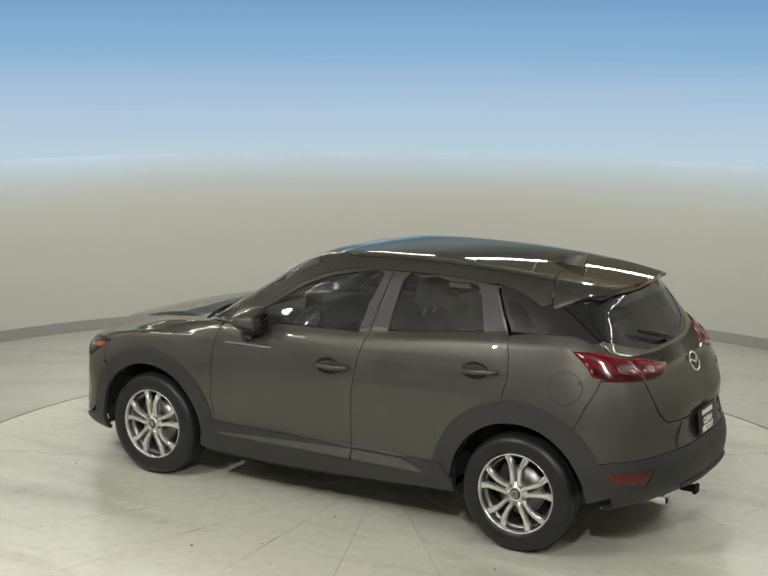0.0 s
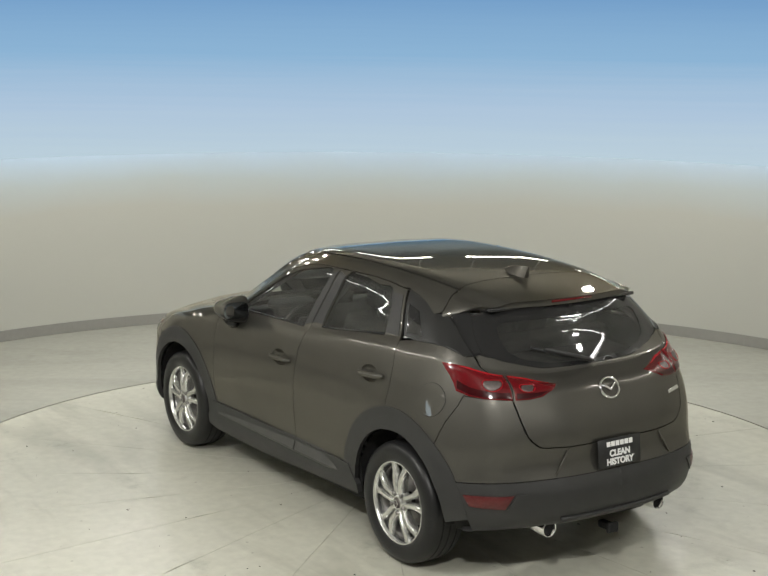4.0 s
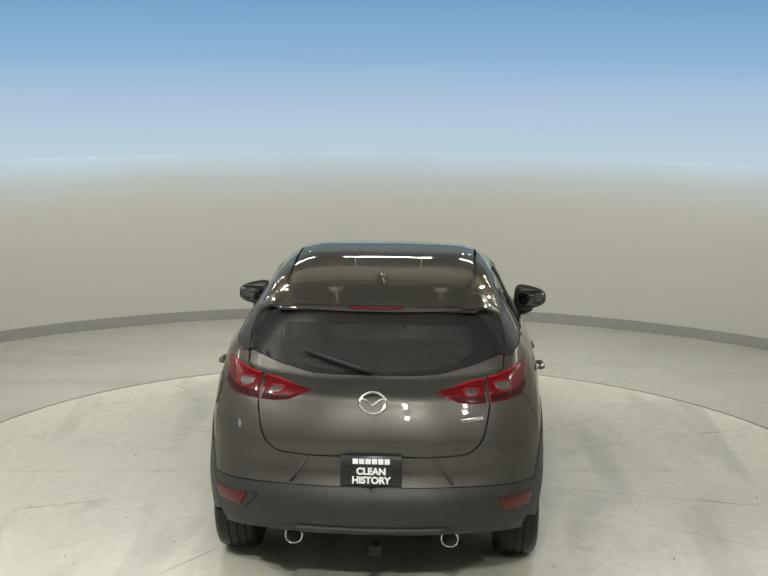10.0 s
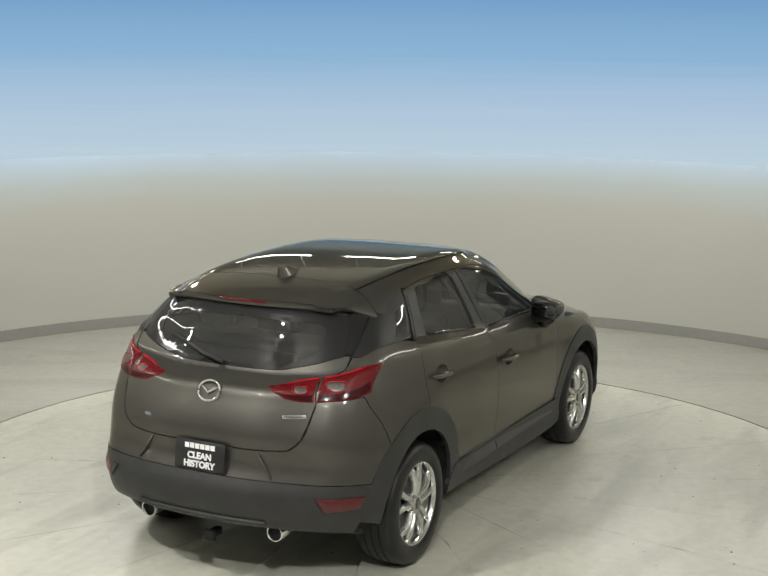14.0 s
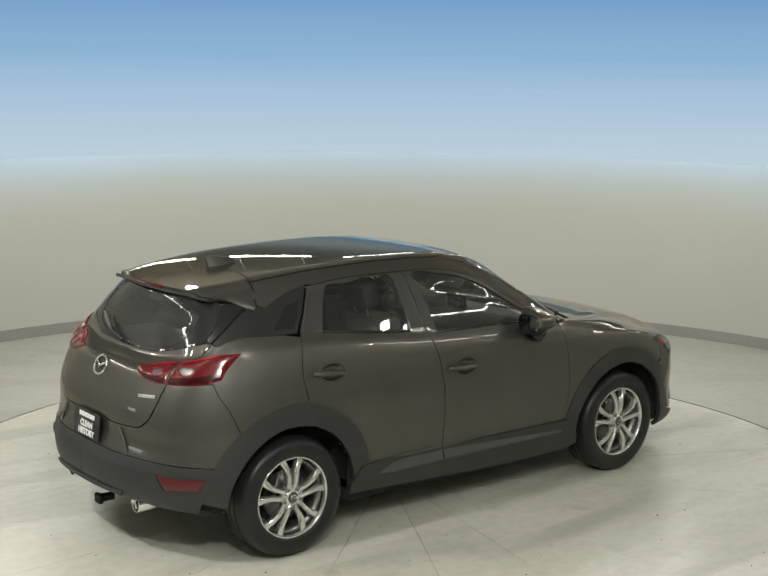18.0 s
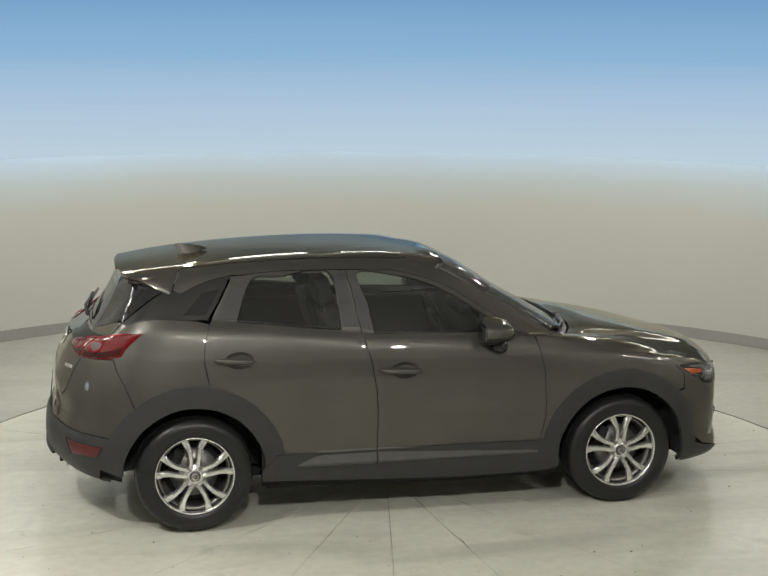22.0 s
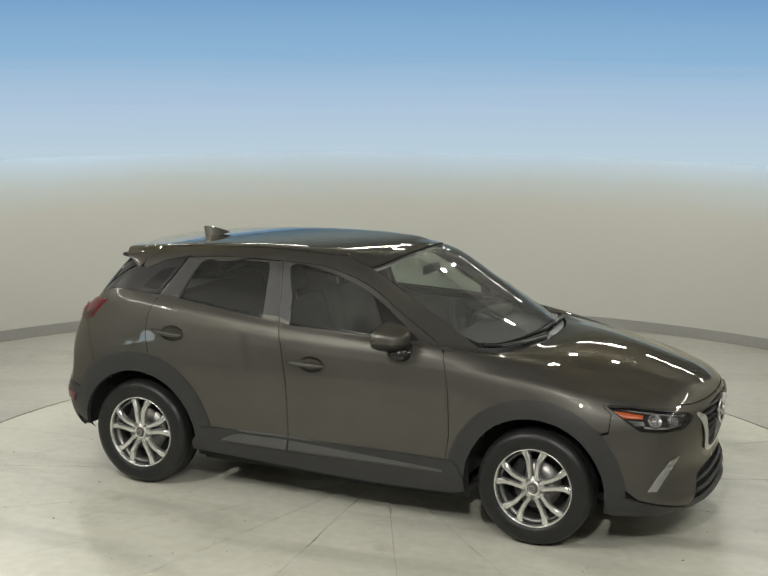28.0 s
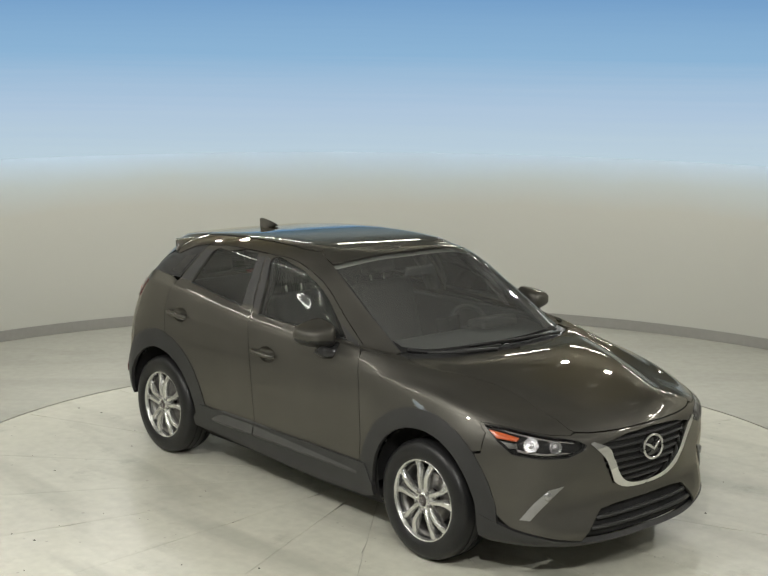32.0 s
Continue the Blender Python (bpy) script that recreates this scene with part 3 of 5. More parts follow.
# roof rail, head of the windscreen
hoop((.25, .245, .22, .18, .13, .03, -.20, -.42, -.95, -1.20, -1.42, -1.52, -1.60, -1.62),
     (0, .32, .49, .545, .565, .59, .60, .60, .602, .592, .565, .53, .35, 0),
     (1.49, 1.485, 1.465, 1.45, 1.445, 1.45, 1.465, 1.47, 1.455, 1.435, 1.405, 1.39, 1.40, 1.405))
hoop((.10, .09, .06, .03, .00, -.06, -.25, -.45, -.95, -1.20, -1.38, -1.46, -1.52, -1.54),
     (0, .30, .44, .49, .51, .53, .54, .54, .53, .52, .50, .48, .33, 0),
     (1.508, 1.505, 1.492, 1.485, 1.484, 1.486, 1.50, 1.505, 1.49, 1.47, 1.447, 1.433, 1.436, 1.44))
# roof ridge
hoop((-.10, -.10, -.12, -.14, -.16, -.20, -.32, -.50, -.90, -1.10, -1.25, -1.30, -1.33, -1.35),
     (0,) * 14,
     (1.522, 1.522, 1.522, 1.523, 1.523, 1.524, 1.526, 1.525, 1.510, 1.494, 1.480, 1.474, 1.470, 1.468))
CAGE = np.array(HOOPS)
BELT = 8
SHOULDER = 5


def spline(points, ends=None):
    """Dense smooth run through rows of points (n, m, 3): the tangents at the points."""
    step = np.maximum(np.linalg.norm(np.diff(points, axis=0), axis=2, keepdims=True), 1e-4)
    slope = np.diff(points, axis=0) / step
    tangent = np.empty_like(points)
    tangent[1:-1] = (slope[:-1] * step[1:] + slope[1:] * step[:-1]) / (step[1:] + step[:-1])
    tangent[0], tangent[-1] = slope[0], slope[-1]
    return tangent, step


def run(points, tangent, step, s):
    i = np.clip(s.astype(int), 0, len(points) - 2)
    f = (s - i)[:, None, None]
    h = step[i]
    a, b, c, d = points[i], points[i + 1], tangent[i] * h, tangent[i + 1] * h
    return (2 * f**3 - 3 * f**2 + 1) * a + (f**3 - 2 * f**2 + f) * c + (3 * f**2 - 2 * f**3) * b + (f**3 - f**2) * d


NU, NV = 1300, 960   # fine sheet of the skin


def fine_sheet():
    rows = CAGE.transpose(1, 0, 2)
    tangent, step = spline(rows)
    # the skin crosses the middle plane square
    tangent[0], tangent[-1] = np.array((0, 1, 0)), np.array((0, -1, 0))
    tangent[0, -1] = tangent[-1, -1] = 0
    u = np.linspace(0, 13, NU + 1)
    along = run(rows, tangent, step, u).transpose(1, 0, 2)
    sheets = []
    for part_rows, n in ((along[:BELT + 1], 640), (along[BELT:], 320)):
        tangent, step = spline(part_rows)
        s = np.linspace(0, len(part_rows) - 1, n + 1)
        sheet = run(part_rows, tangent, step, s)
        if len(part_rows) > 5:
            # a crease runs along the shoulder of the doors
            weight = 0.85 * np.clip((u - 4.2) / 1.2, 0, 1) * np.clip((10.6 - u) / 0.9, 0, 1)
            lower, lower_step = spline(part_rows[:SHOULDER + 1])
            upper, upper_step = spline(part_rows[SHOULDER:])
            k = SHOULDER * 80
            folded = np.concatenate((run(part_rows[:SHOULDER + 1], lower, lower_step, s[:k + 1]), run(part_rows[SHOULDER:], upper, upper_step, s[k + 1:] - SHOULDER)))
            sheets.append(sheet + (folded - sheet) * weight[None, :, None])
            continue
        if len(part_rows) == 5:
            tangent[-1, :, 2] *= 0.15
        s = np.linspace(0, len(part_rows) - 1, n + 1)
        sheets.append(run(part_rows, tangent, step, s))
    return np.concatenate((sheets[0], sheets[1][1:]))


SHEET = fine_sheet()          # [v, u] -> place


def roof_top(x, y):
    """Height of the even rear half of the roof and of the spoiler's upper face."""
    x, y = np.asarray(x, float), np.abs(np.asarray(y, float))
    ridge = 1.5262 - 0.0625 * np.clip(-0.42 - x, 0, 2)**1.9 - 0.12 * np.clip(x + 0.42, 0, 1)**3
    wide = 0.60 - 0.10 * np.clip((-1.0 - x) / 0.6, 0, 1.2)**2.2 - 0.06 * np.clip((x + 0.25) / 0.4, 0, 1.3)**1.5
    y = y * 0.60 / wide
    return ridge - 0.022 * y**2 - 2.2 * np.maximum(0, y - 0.452)**2


def ease(a):
    a = np.clip(a, 0, 1)
    return a * a * (3 - 2 * a)


even = ease((np.linspace(0, 12, NV + 1) - 10.4) / 0.6)[:, None]
SHEET[..., 2] += even * (roof_top(SHEET[..., 0], SHEET[..., 1]) - SHEET[..., 2])


# the bonnet's middle stands proud between two creases that run out from the grille's corners
bx, by = SHEET[..., 0], SHEET[..., 1]
crease = 0.31 + 0.30 * np.clip((2.0 - bx) / 0.95, 0, 1)
on_bonnet = ease((np.linspace(0, 12, NV + 1)[:, None] - 5.2) / 0.7) * ease((7.95 - np.linspace(0, 12, NV + 1)[:, None]) / 0.5) * (bx > 0.85)
SHEET[..., 2] += 0.013 * on_bonnet * ease((crease - by) / 0.09 + 0.5) * (1 - 0.25 * np.clip(by / 0.6, 0, 1)**2)


def skin(u, v):
    """The place on the skin at station u (0 to 13) and hoop v (0 to 12), arrays."""
    a, b = np.clip(np.asarray(u, float) * 100, 0, NU - 1e-6), np.clip(np.asarray(v, float) * 80, 0, NV - 1e-6)
    i, j = a.astype(int), b.astype(int)
    f, g = (a - i)[..., None], (b - j)[..., None]
    return (SHEET[j, i] * (1 - f) + SHEET[j, i + 1] * f) * (1 - g) + (SHEET[j + 1, i] * (1 - f) + SHEET[j + 1, i + 1] * f) * g


def frame_at(u, v):
    """Tangents per unit of u and v, and the outward normal."""
    e = 0.02
    u, v = np.asarray(u, float), np.asarray(v, float)
    lo, hi = np.where(v < BELT, 0, BELT), np.where(v < BELT, BELT, 12)
    su = (skin(np.clip(u + e, 0, 13), v) - skin(np.clip(u - e, 0, 13), v)) / (2 * e)
    v0, v1 = np.maximum(v - e, lo), np.minimum(v + e, hi)
    sv = (skin(u, v1) - skin(u, v0)) / (v1 - v0)[..., None]
    n = np.cross(su, sv)
    n /= np.maximum(np.linalg.norm(n, axis=-1, keepdims=True), 1e-9)
    return su, sv, n

# ---- cutting the skin into panels ----
from mathutils.geometry import delaunay_2d_cdt

COARSE = SHEET[::5, ::5]


def locate(kind, a, b):
    if kind == "uv":
        return a, b
    i0, i1, axes = {"s": (230, 1120, (0, 2)), "f": (0, 420, (1, 2)), "r": (1000, 1301, (1, 2)), "t": (0, 500, (0, 1)), "b": (800, 1301, (0, 1))}[kind]
    j0, j1 = {"t": (360, 646), "b": (840, 961)}.get(kind, (0, 880))
    c = COARSE[j0 // 5:j1 // 5 + 1, i0 // 5:i1 // 5 + 1]
    d = (c[..., axes[0]] - a)**2 + (c[..., axes[1]] - b)**2
    j, i = np.unravel_index(np.argmin(d), d.shape)
    i, j = i * 5 + i0, j * 5 + j0
    p0, p1, q0, q1 = max(j - 6, 0), min(j + 7, NV + 1), max(i - 6, 0), min(i + 7, NU + 1)
    c = SHEET[p0:p1, q0:q1]
    d = (c[..., axes[0]] - a)**2 + (c[..., axes[1]] - b)**2
    j, i = np.unravel_index(np.argmin(d), d.shape)
    u = 13.0 if kind == "r" and abs(a) < 1e-6 else 0.0 if kind == "f" and abs(a) < 1e-6 else (i + q0) / 100
    return u, (j + p0) / 80


def bend(kind, points, n=6):
    """A smooth run through points seen from one side, as an outline piece."""
    p = np.array(points, float)[:, None, :]
    p = np.concatenate((p, np.zeros((len(p), 1, 1))), axis=2)
    tangent, step = spline(p)
    s = np.linspace(0, len(p) - 1, (len(p) - 1) * n + 1)
    return [(kind, a, b) for a, b, _ in run(p, tangent, step, s)[:, 0]]


def arch(hub, r, a0, a1, n=24, squash=1.0):
    """Part of a circle round a hub, seen from the side; degrees from straight ahead, upward positive."""
    return [("s", hub + r * math.cos(radians(a)), 0.33 + squash * r * math.sin(radians(a))) for a in np.linspace(a0, a1, n)]


def outline_uv(points, fine=0.045):
    """Fills an outline in and turns it into stations and hoops."""
    out = []
    n = len(points)
    for k in range(n):
        p, q = points[k], points[(k + 1) % n]
        u0, v0 = locate(*p)
        out.append((u0, v0))
        u1, v1 = locate(*q)
        here, there = skin(u0, v0), skin(u1, v1)
        m = int(np.linalg.norm(there - here) / fine)
        for i in range(1, m + 1):
            f = i / (m + 1)
            if p[0] == q[0] and p[0] != "uv":
                out.append(locate(p[0], p[1] + f * (q[1] - p[1]), p[2] + f * (q[2] - p[2])))
            else:
                out.append((u0 + f * (u1 - u0), v0 + f * (v1 - v0)))
    clean = [out[0]]
    for p in out[1:]:
        if abs(p[0] - clean[-1][0]) + abs(p[1] - clean[-1][1]) > 0.012:
            clean.append(p)
    if abs(clean[0][0] - clean[-1][0]) + abs(clean[0][1] - clean[-1][1]) < 0.012:
        clean.pop()
    return np.array(clean)


def inside(poly, p):
    x, y = p[:, 0], p[:, 1]
    a, b = poly, np.roll(poly, -1, axis=0)
    hit = np.zeros(len(p), bool)
    for (x0, y0), (x1, y1) in zip(a, b):
        if y0 != y1:
            hit ^= ((y0 > y) != (y1 > y)) & (x < (x1 - x0) * (y - y0) / (y1 - y0) + x0)
    return hit


def area(poly):
    x, y = poly[:, 0], poly[:, 1]
    return 0.5 * np.sum(x * np.roll(y, -1) - np.roll(x, -1) * y)


def inset(poly, gap):
    """Draws an outline in by a gap in metres along the skin; the middle plane stays."""
    if not gap:
        return poly
    sign = 1 if area(poly) > 0 else -1
    d = np.roll(poly, -1, axis=0) - np.roll(poly, 1, axis=0)
    su, sv, n = frame_at(poly[:, 0], poly[:, 1])
    t = su * d[:, :1] + sv * d[:, 1:]
    t /= np.maximum(np.linalg.norm(t, axis=1, keepdims=True), 1e-9)
    w = np.cross(n, t) * sign * gap
    # turns the shift back into stations and hoops
    e, f, g = (su * su).sum(1), (su * sv).sum(1), (sv * sv).sum(1)
    det = np.maximum(e * g - f * f, 1e-9)
    a, b = (w * su).sum(1), (w * sv).sum(1)
    move = np.stack(((g * a - f * b) / det, (e * b - f * a) / det), 1)
    move = np.clip(move, -0.05, 0.05)
    middle = (poly[:, 0] < 0.004) | (poly[:, 0] > 12.996) | (poly[:, 1] > 11.99)
    move[middle] = 0
    return poly + move


def sheet_mesh(outline, holes=(), lift=0.0, depth=0.014, gap=0.0022, du=0.085, dv=0.13, dome=None, centre=False, weld=2e-4):
    """A panel as a bmesh: the skin inside the outline, with its rim turned in. dome: bulges the panel by so much."""
    ring = inset(outline_uv(outline), gap)
    cuts = [inset(outline_uv(h), -gap) for h in holes]
    lo, hi = ring.min(0), ring.max(0)
    us, vs = np.arange(lo[0] + du * .5, hi[0], du), np.arange(lo[1] + dv * .5, hi[1], dv)
    vs = np.union1d(vs, [8.0]) if lo[1] < 8 < hi[1] else vs
    grid = np.stack(np.meshgrid(us, vs), -1).reshape(-1, 2)
    keep = inside(ring, grid)
    for h in cuts:
        keep &= ~inside(h, grid)
    grid = grid[keep]
    for loop in (ring, *cuts):
        if len(grid):
            d = np.abs((grid[:, None, :] - loop[None]) / (du, dv)).max(-1).min(1)
            grid = grid[d > 0.35]
    loops, edges, pts = [ring, *cuts], [], []
    for loop in loops:
        k = len(pts)
        pts += [Vector(p) for p in loop]
        edges += [(k + i, k + (i + 1) % len(loop)) for i in range(len(loop))]
    pts += [Vector(p) for p in grid]
    co, _, faces, *_ = delaunay_2d_cdt(pts, edges, [], 0, 1e-6)
    co = np.array([tuple(c) for c in co])
    mid = np.array([co[list(f)].mean(0) for f in faces])
    ok = inside(ring, mid)
    for h in cuts:
        ok &= ~inside(h, mid)
    faces = [f for f, k in zip(faces, ok) if k]
    used = sorted({i for f in faces for i in f})
    index = {o: n for n, o in enumerate(used)}
    co = co[used]
    faces = [tuple(index[i] for i in f) for f in faces]
    place = skin(co[:, 0], co[:, 1])
    _, _, normal = frame_at(co[:, 0], co[:, 1])
    rise = np.full(len(co), lift)
    if dome:
        d = np.full(len(co), 9.0)
        for loop in loops:
            far = skin(loop[:, 0], loop[:, 1])
            d = np.minimum(d, np.linalg.norm(place[:, None] - far[None], axis=2).min(1))
        rise = rise + dome * (1 - (1 - np.clip(d / 0.035, 0, 1))**2)
    place = place + normal * rise[:, None]
    if centre:
        place[(co[:, 0] < 0.004) | (co[:, 0] > 12.996) | (co[:, 1] > 11.99), 1] = 0
    bm = bmesh.new()
    verts = [bm.verts.new(p) for p in place]
    count = {}
    for f in faces:
        a, b, c = (place[i] for i in f)
        if np.dot(np.cross(b - a, c - a), normal[list(f)].sum(0)) < 0:
            f = f[::-1]
        try:
            bm.faces.new([verts[i] for i in f]).smooth = True
        except ValueError:
            continue
        for i in range(3):
            e = (f[i], f[(i + 1) % 3])
            count[e] = 1
    if depth:
        top, low = {}, {}
        for a, b in count:
            if (b, a) in count:
                continue
            if centre and abs(place[a][1]) < 1e-6 and abs(place[b][1]) < 1e-6:
                continue
            for i in (a, b):
                if i not in top:
                    top[i] = bm.verts.new(place[i])
                    low[i] = bm.verts.new(place[i] - normal[i] * depth)
            bm.faces.new((top[b], top[a], low[a], low[b]))
    if centre:
        other = mirrored(bm)
        bm = merge(bm, other)
        bmesh.ops.remove_doubles(bm, verts=[v for v in bm.verts if abs(v.co.y) < 1e-5], dist=weld)
        for e in bm.edges:
            if len(e.link_faces) == 2 and abs(e.verts[0].co.y) + abs(e.verts[1].co.y) < 0.15 and e.calc_face_angle() > 0.7:
                e.smooth = False
        if weld > 1e-3:
            bmesh.ops.dissolve_verts(bm, verts=[v for v in bm.verts if math.hypot(v.co.x + 0.115, v.co.y) < 0.075 and v.co.z > 1.515])
    return bm


def both(name, mat, parent, outline, label="", other=None, **how):
    """A panel on the left side of the car and its twin on the right. Returns (left, right)."""
    bm = sheet_mesh(outline, **how)
    twin = mirrored(bm)
    a = part(name, bm, mat, parent, label, smooth=False)
    b = part(name, twin, mat, other or parent, label, smooth=False)
    return a, b


def middle(name, mat, parent, outline, label="", **how):
    return part(name, sheet_mesh(outline, centre=True, **how), mat, parent, label, smooth=False)

# ---- the car: body ----
def uvs(*pairs):
    return [("uv", a, b) for a, b in pairs]


car = tagged(new("car"), "dark titanium grey compact crossover car parked on the turntable", "car")
FRONT_HUB, REAR_HUB = 1.285, -1.285

# seams seen from the side
MID_LOW = [(-.231, .425), (-.234, .60), (-.243, .77), (-.278, .971), (-.323, 1.13)]
MID_UP = [(-.323, 1.13), (-.352, 1.30), (-.381, 1.452)]
NOSE_SEAM = [(.765, .425), (.79, .60), (.785, .75), (.765, .92), (.735, 1.03)]
TAIL_SEAM = [(-1.20, .868), (-1.222, .97), (-1.219, 1.07), (-1.185, 1.19), (-1.11, 1.32), (-1.045, 1.43)]
HEAD_LINE = [(-1.045, 1.43), (-.80, 1.452), (-.381, 1.452), (-.09, 1.44), (.16, 1.372), (.45, 1.205), (.70, 1.062)]
FRONT_GLASS = [(-.245, 1.112), (-.275, 1.28), (-.318, 1.425), (-.09, 1.415), (.135, 1.352), (.42, 1.188), (.57, 1.085)]
REAR_GLASS = [(-.435, 1.138), (-.452, 1.30), (-.470, 1.428), (-.78, 1.425), (-.935, 1.412), (-.985, 1.32), (-1.03, 1.20)]

def handle_cup(x0, x1, z0, z1):
    return [("s", (x0 + x1) / 2 + .030 + .078 * math.cos(t), (z0 + z1) / 2 - .003 + .046 * math.sin(t)) for t in np.linspace(0, TAU, 25)[:-1]]


FRONT_HANDLE, REAR_HANDLE = (-.222, .012, .902, .896), (-1.172, -.948, 1.003, .986)
front_cup, rear_cup = handle_cup(*FRONT_HANDLE), handle_cup(*REAR_HANDLE)
front_door, rear_door = [], []
mid_up, mid_low = bend("s", MID_UP), bend("s", MID_LOW)
front_out = [("s", .765, .425), ("s", -.231, .425)] + mid_low[1:] + mid_up[1:] + bend("s", HEAD_LINE[2:])[1:] + bend("s", NOSE_SEAM[::-1])[:-1]
front_hole = bend("s", FRONT_GLASS)
left, right = both("front_door", PAINT, car, front_out, holes=[front_hole, front_cup])
front_door += [left, right]
rear_out = [("s", -.231, .425), ("s", -.86, .425)] + arch(REAR_HUB, .522, 10.5, 81, 20) + bend("s", TAIL_SEAM) + bend("s", HEAD_LINE[:3])[1:] + bend("s", MID_UP[::-1])[1:] + bend("s", MID_LOW[::-1])[1:-1]
rear_hole = bend("s", REAR_GLASS)
left, right = both("rear_door", PAINT, car, rear_out, holes=[rear_hole, rear_cup])
rear_door += [left, right]
both("front_side_window", GREEN_GLASS, front_door[0], front_hole, "clear side window", front_door[1], lift=-0.006, depth=0.004, gap=-0.004)
both("rear_side_window", TINTED, rear_door[0], rear_hole, "lightly tinted side window", rear_door[1], lift=-0.006, depth=0.004, gap=-0.004)
# glossy seals along the foot of the side windows
for pair, run_points in ((front_door, ((-.25, 1.110), (.0, 1.104), (.25, 1.097), (.565, 1.086))), (rear_door, ((-.44, 1.137), (-.65, 1.157), (-.85, 1.178), (-1.03, 1.199)))):
    for door, side in zip(pair, (1, -1)):
        line = [skin(*q[1:]) for q in [("uv", *locate("s", *w)) for w in run_points]]
        part("window_seal", tube([(q[0], side * (q[1] + .003), q[2]) for q in line], .0065, 8), GLOSS_BLACK, door, "glossy black seal at the window foot")
# satin pillar covers each side of the seam
both("pillar_cover", PLASTIC, front_door[0], [("s", -.25, 1.12)] + bend("s", [(-.25, 1.12), (-.28, 1.28), (-.322, 1.42)])[1:] + bend("s", [(-.374, 1.438), (-.35, 1.30), (-.322, 1.14)]), "satin black pillar cover", front_door[1], lift=0.004, depth=0.008)
both("pillar_cover", PLASTIC, rear_door[0], bend("s", [(-.331, 1.145), (-.36, 1.30), (-.388, 1.44)]) + bend("s", [(-.466, 1.425), (-.447, 1.30), (-.43, 1.148)]), "satin black pillar cover", rear_door[1], lift=0.004, depth=0.008)
both("pillar_cover", PLASTIC, rear_door[0], bend("s", [(-1.035, 1.205), (-.99, 1.32), (-.94, 1.408)]) + bend("s", [(-1.042, 1.400), (-1.10, 1.305), (-1.162, 1.205)]), "satin black pillar cover", rear_door[1], lift=0.004, depth=0.008)

# quarter: dark corner glass, rear wing
QUARTER_TOP = [(-1.048, 1.445), (-1.20, 1.415), (-1.345, 1.355)]
quarter = bend("s", [(-1.192, 1.215), (-1.117, 1.325), (-1.048, 1.445)]) + bend("s", QUARTER_TOP)[1:] + [("uv", 9.62, 9.32), ("uv", 9.78, 9.36), ("uv", 10.3, 8.68), ("uv", 10.72, 8.30), ("uv", 10.3, 8.01), ("uv", 9.6, 8.003), ("uv", 9.0, 8.003)]
both("quarter_backing", GLOSS_BLACK, car, uvs((8.75, 8.02), (9.4, 8.02), (10.3, 8.03), (10.72, 8.28), (11.2, 8.44), (11.1, 9.0), (10.95, 9.85), (9.7, 9.85), (9.5, 9.3), (9.2, 9.6), (8.75, 9.85), (8.9, 9.2)), "black backing of the corner window", lift=-0.012, depth=0.0, gap=0.0)
corner = both("quarter_panel", SATIN, car, quarter, "satin black corner panel", lift=-0.004, depth=0.006, gap=0.0)
both("quarter_window", FRIT, corner[0], bend("s", [(-1.205, 1.232), (-1.155, 1.305), (-1.115, 1.372)]) + [("s", -1.22, 1.348), ("s", -1.33, 1.236)], "small dark corner window", corner[1], lift=-0.002, depth=0.003)
LAMP_SEAM = [("uv", 11.42, 6.6), ("uv", 11.42, 5.4)]
BUMPER_SEAM = [("uv", 11.40, 5.16), ("uv", 10.8, 5.06), ("uv", 10.32, 5.06)] + bend("s", [(-1.705, .95), (-1.66, .86), (-1.612, .74)])
wing = bend("s", TAIL_SEAM[:4]) + [("uv", 9.0, 7.99), ("uv", 9.6, 7.99), ("uv", 10.3, 8.0), ("uv", 10.74, 8.27), ("uv", 10.95, 8.0), ("uv", 11.2, 7.6), ("uv", 11.42, 7.2)] + LAMP_SEAM + BUMPER_SEAM + arch(REAR_HUB, .522, 128.5, 80.5, 16)
both("rear_wing", PAINT, car, wing)
rail = [("uv", 3.42, 8.04), ("uv", 3.42, 9.0), ("uv", 3.40, 9.98), ("uv", 3.75, 11.0), ("uv", 7, 11.03), ("uv", 9.72, 11.03), ("uv", 9.70, 10.7), ("uv", 9.685, 10.4), ("uv", 9.68, 9.75), ("uv", 9.61, 9.385)] + bend("s", [(-1.335, 1.345), (-1.20, 1.402), (-1.045, 1.437)]) + bend("s", HEAD_LINE)[1:]
both("roof_rail", PAINT, car, rail)

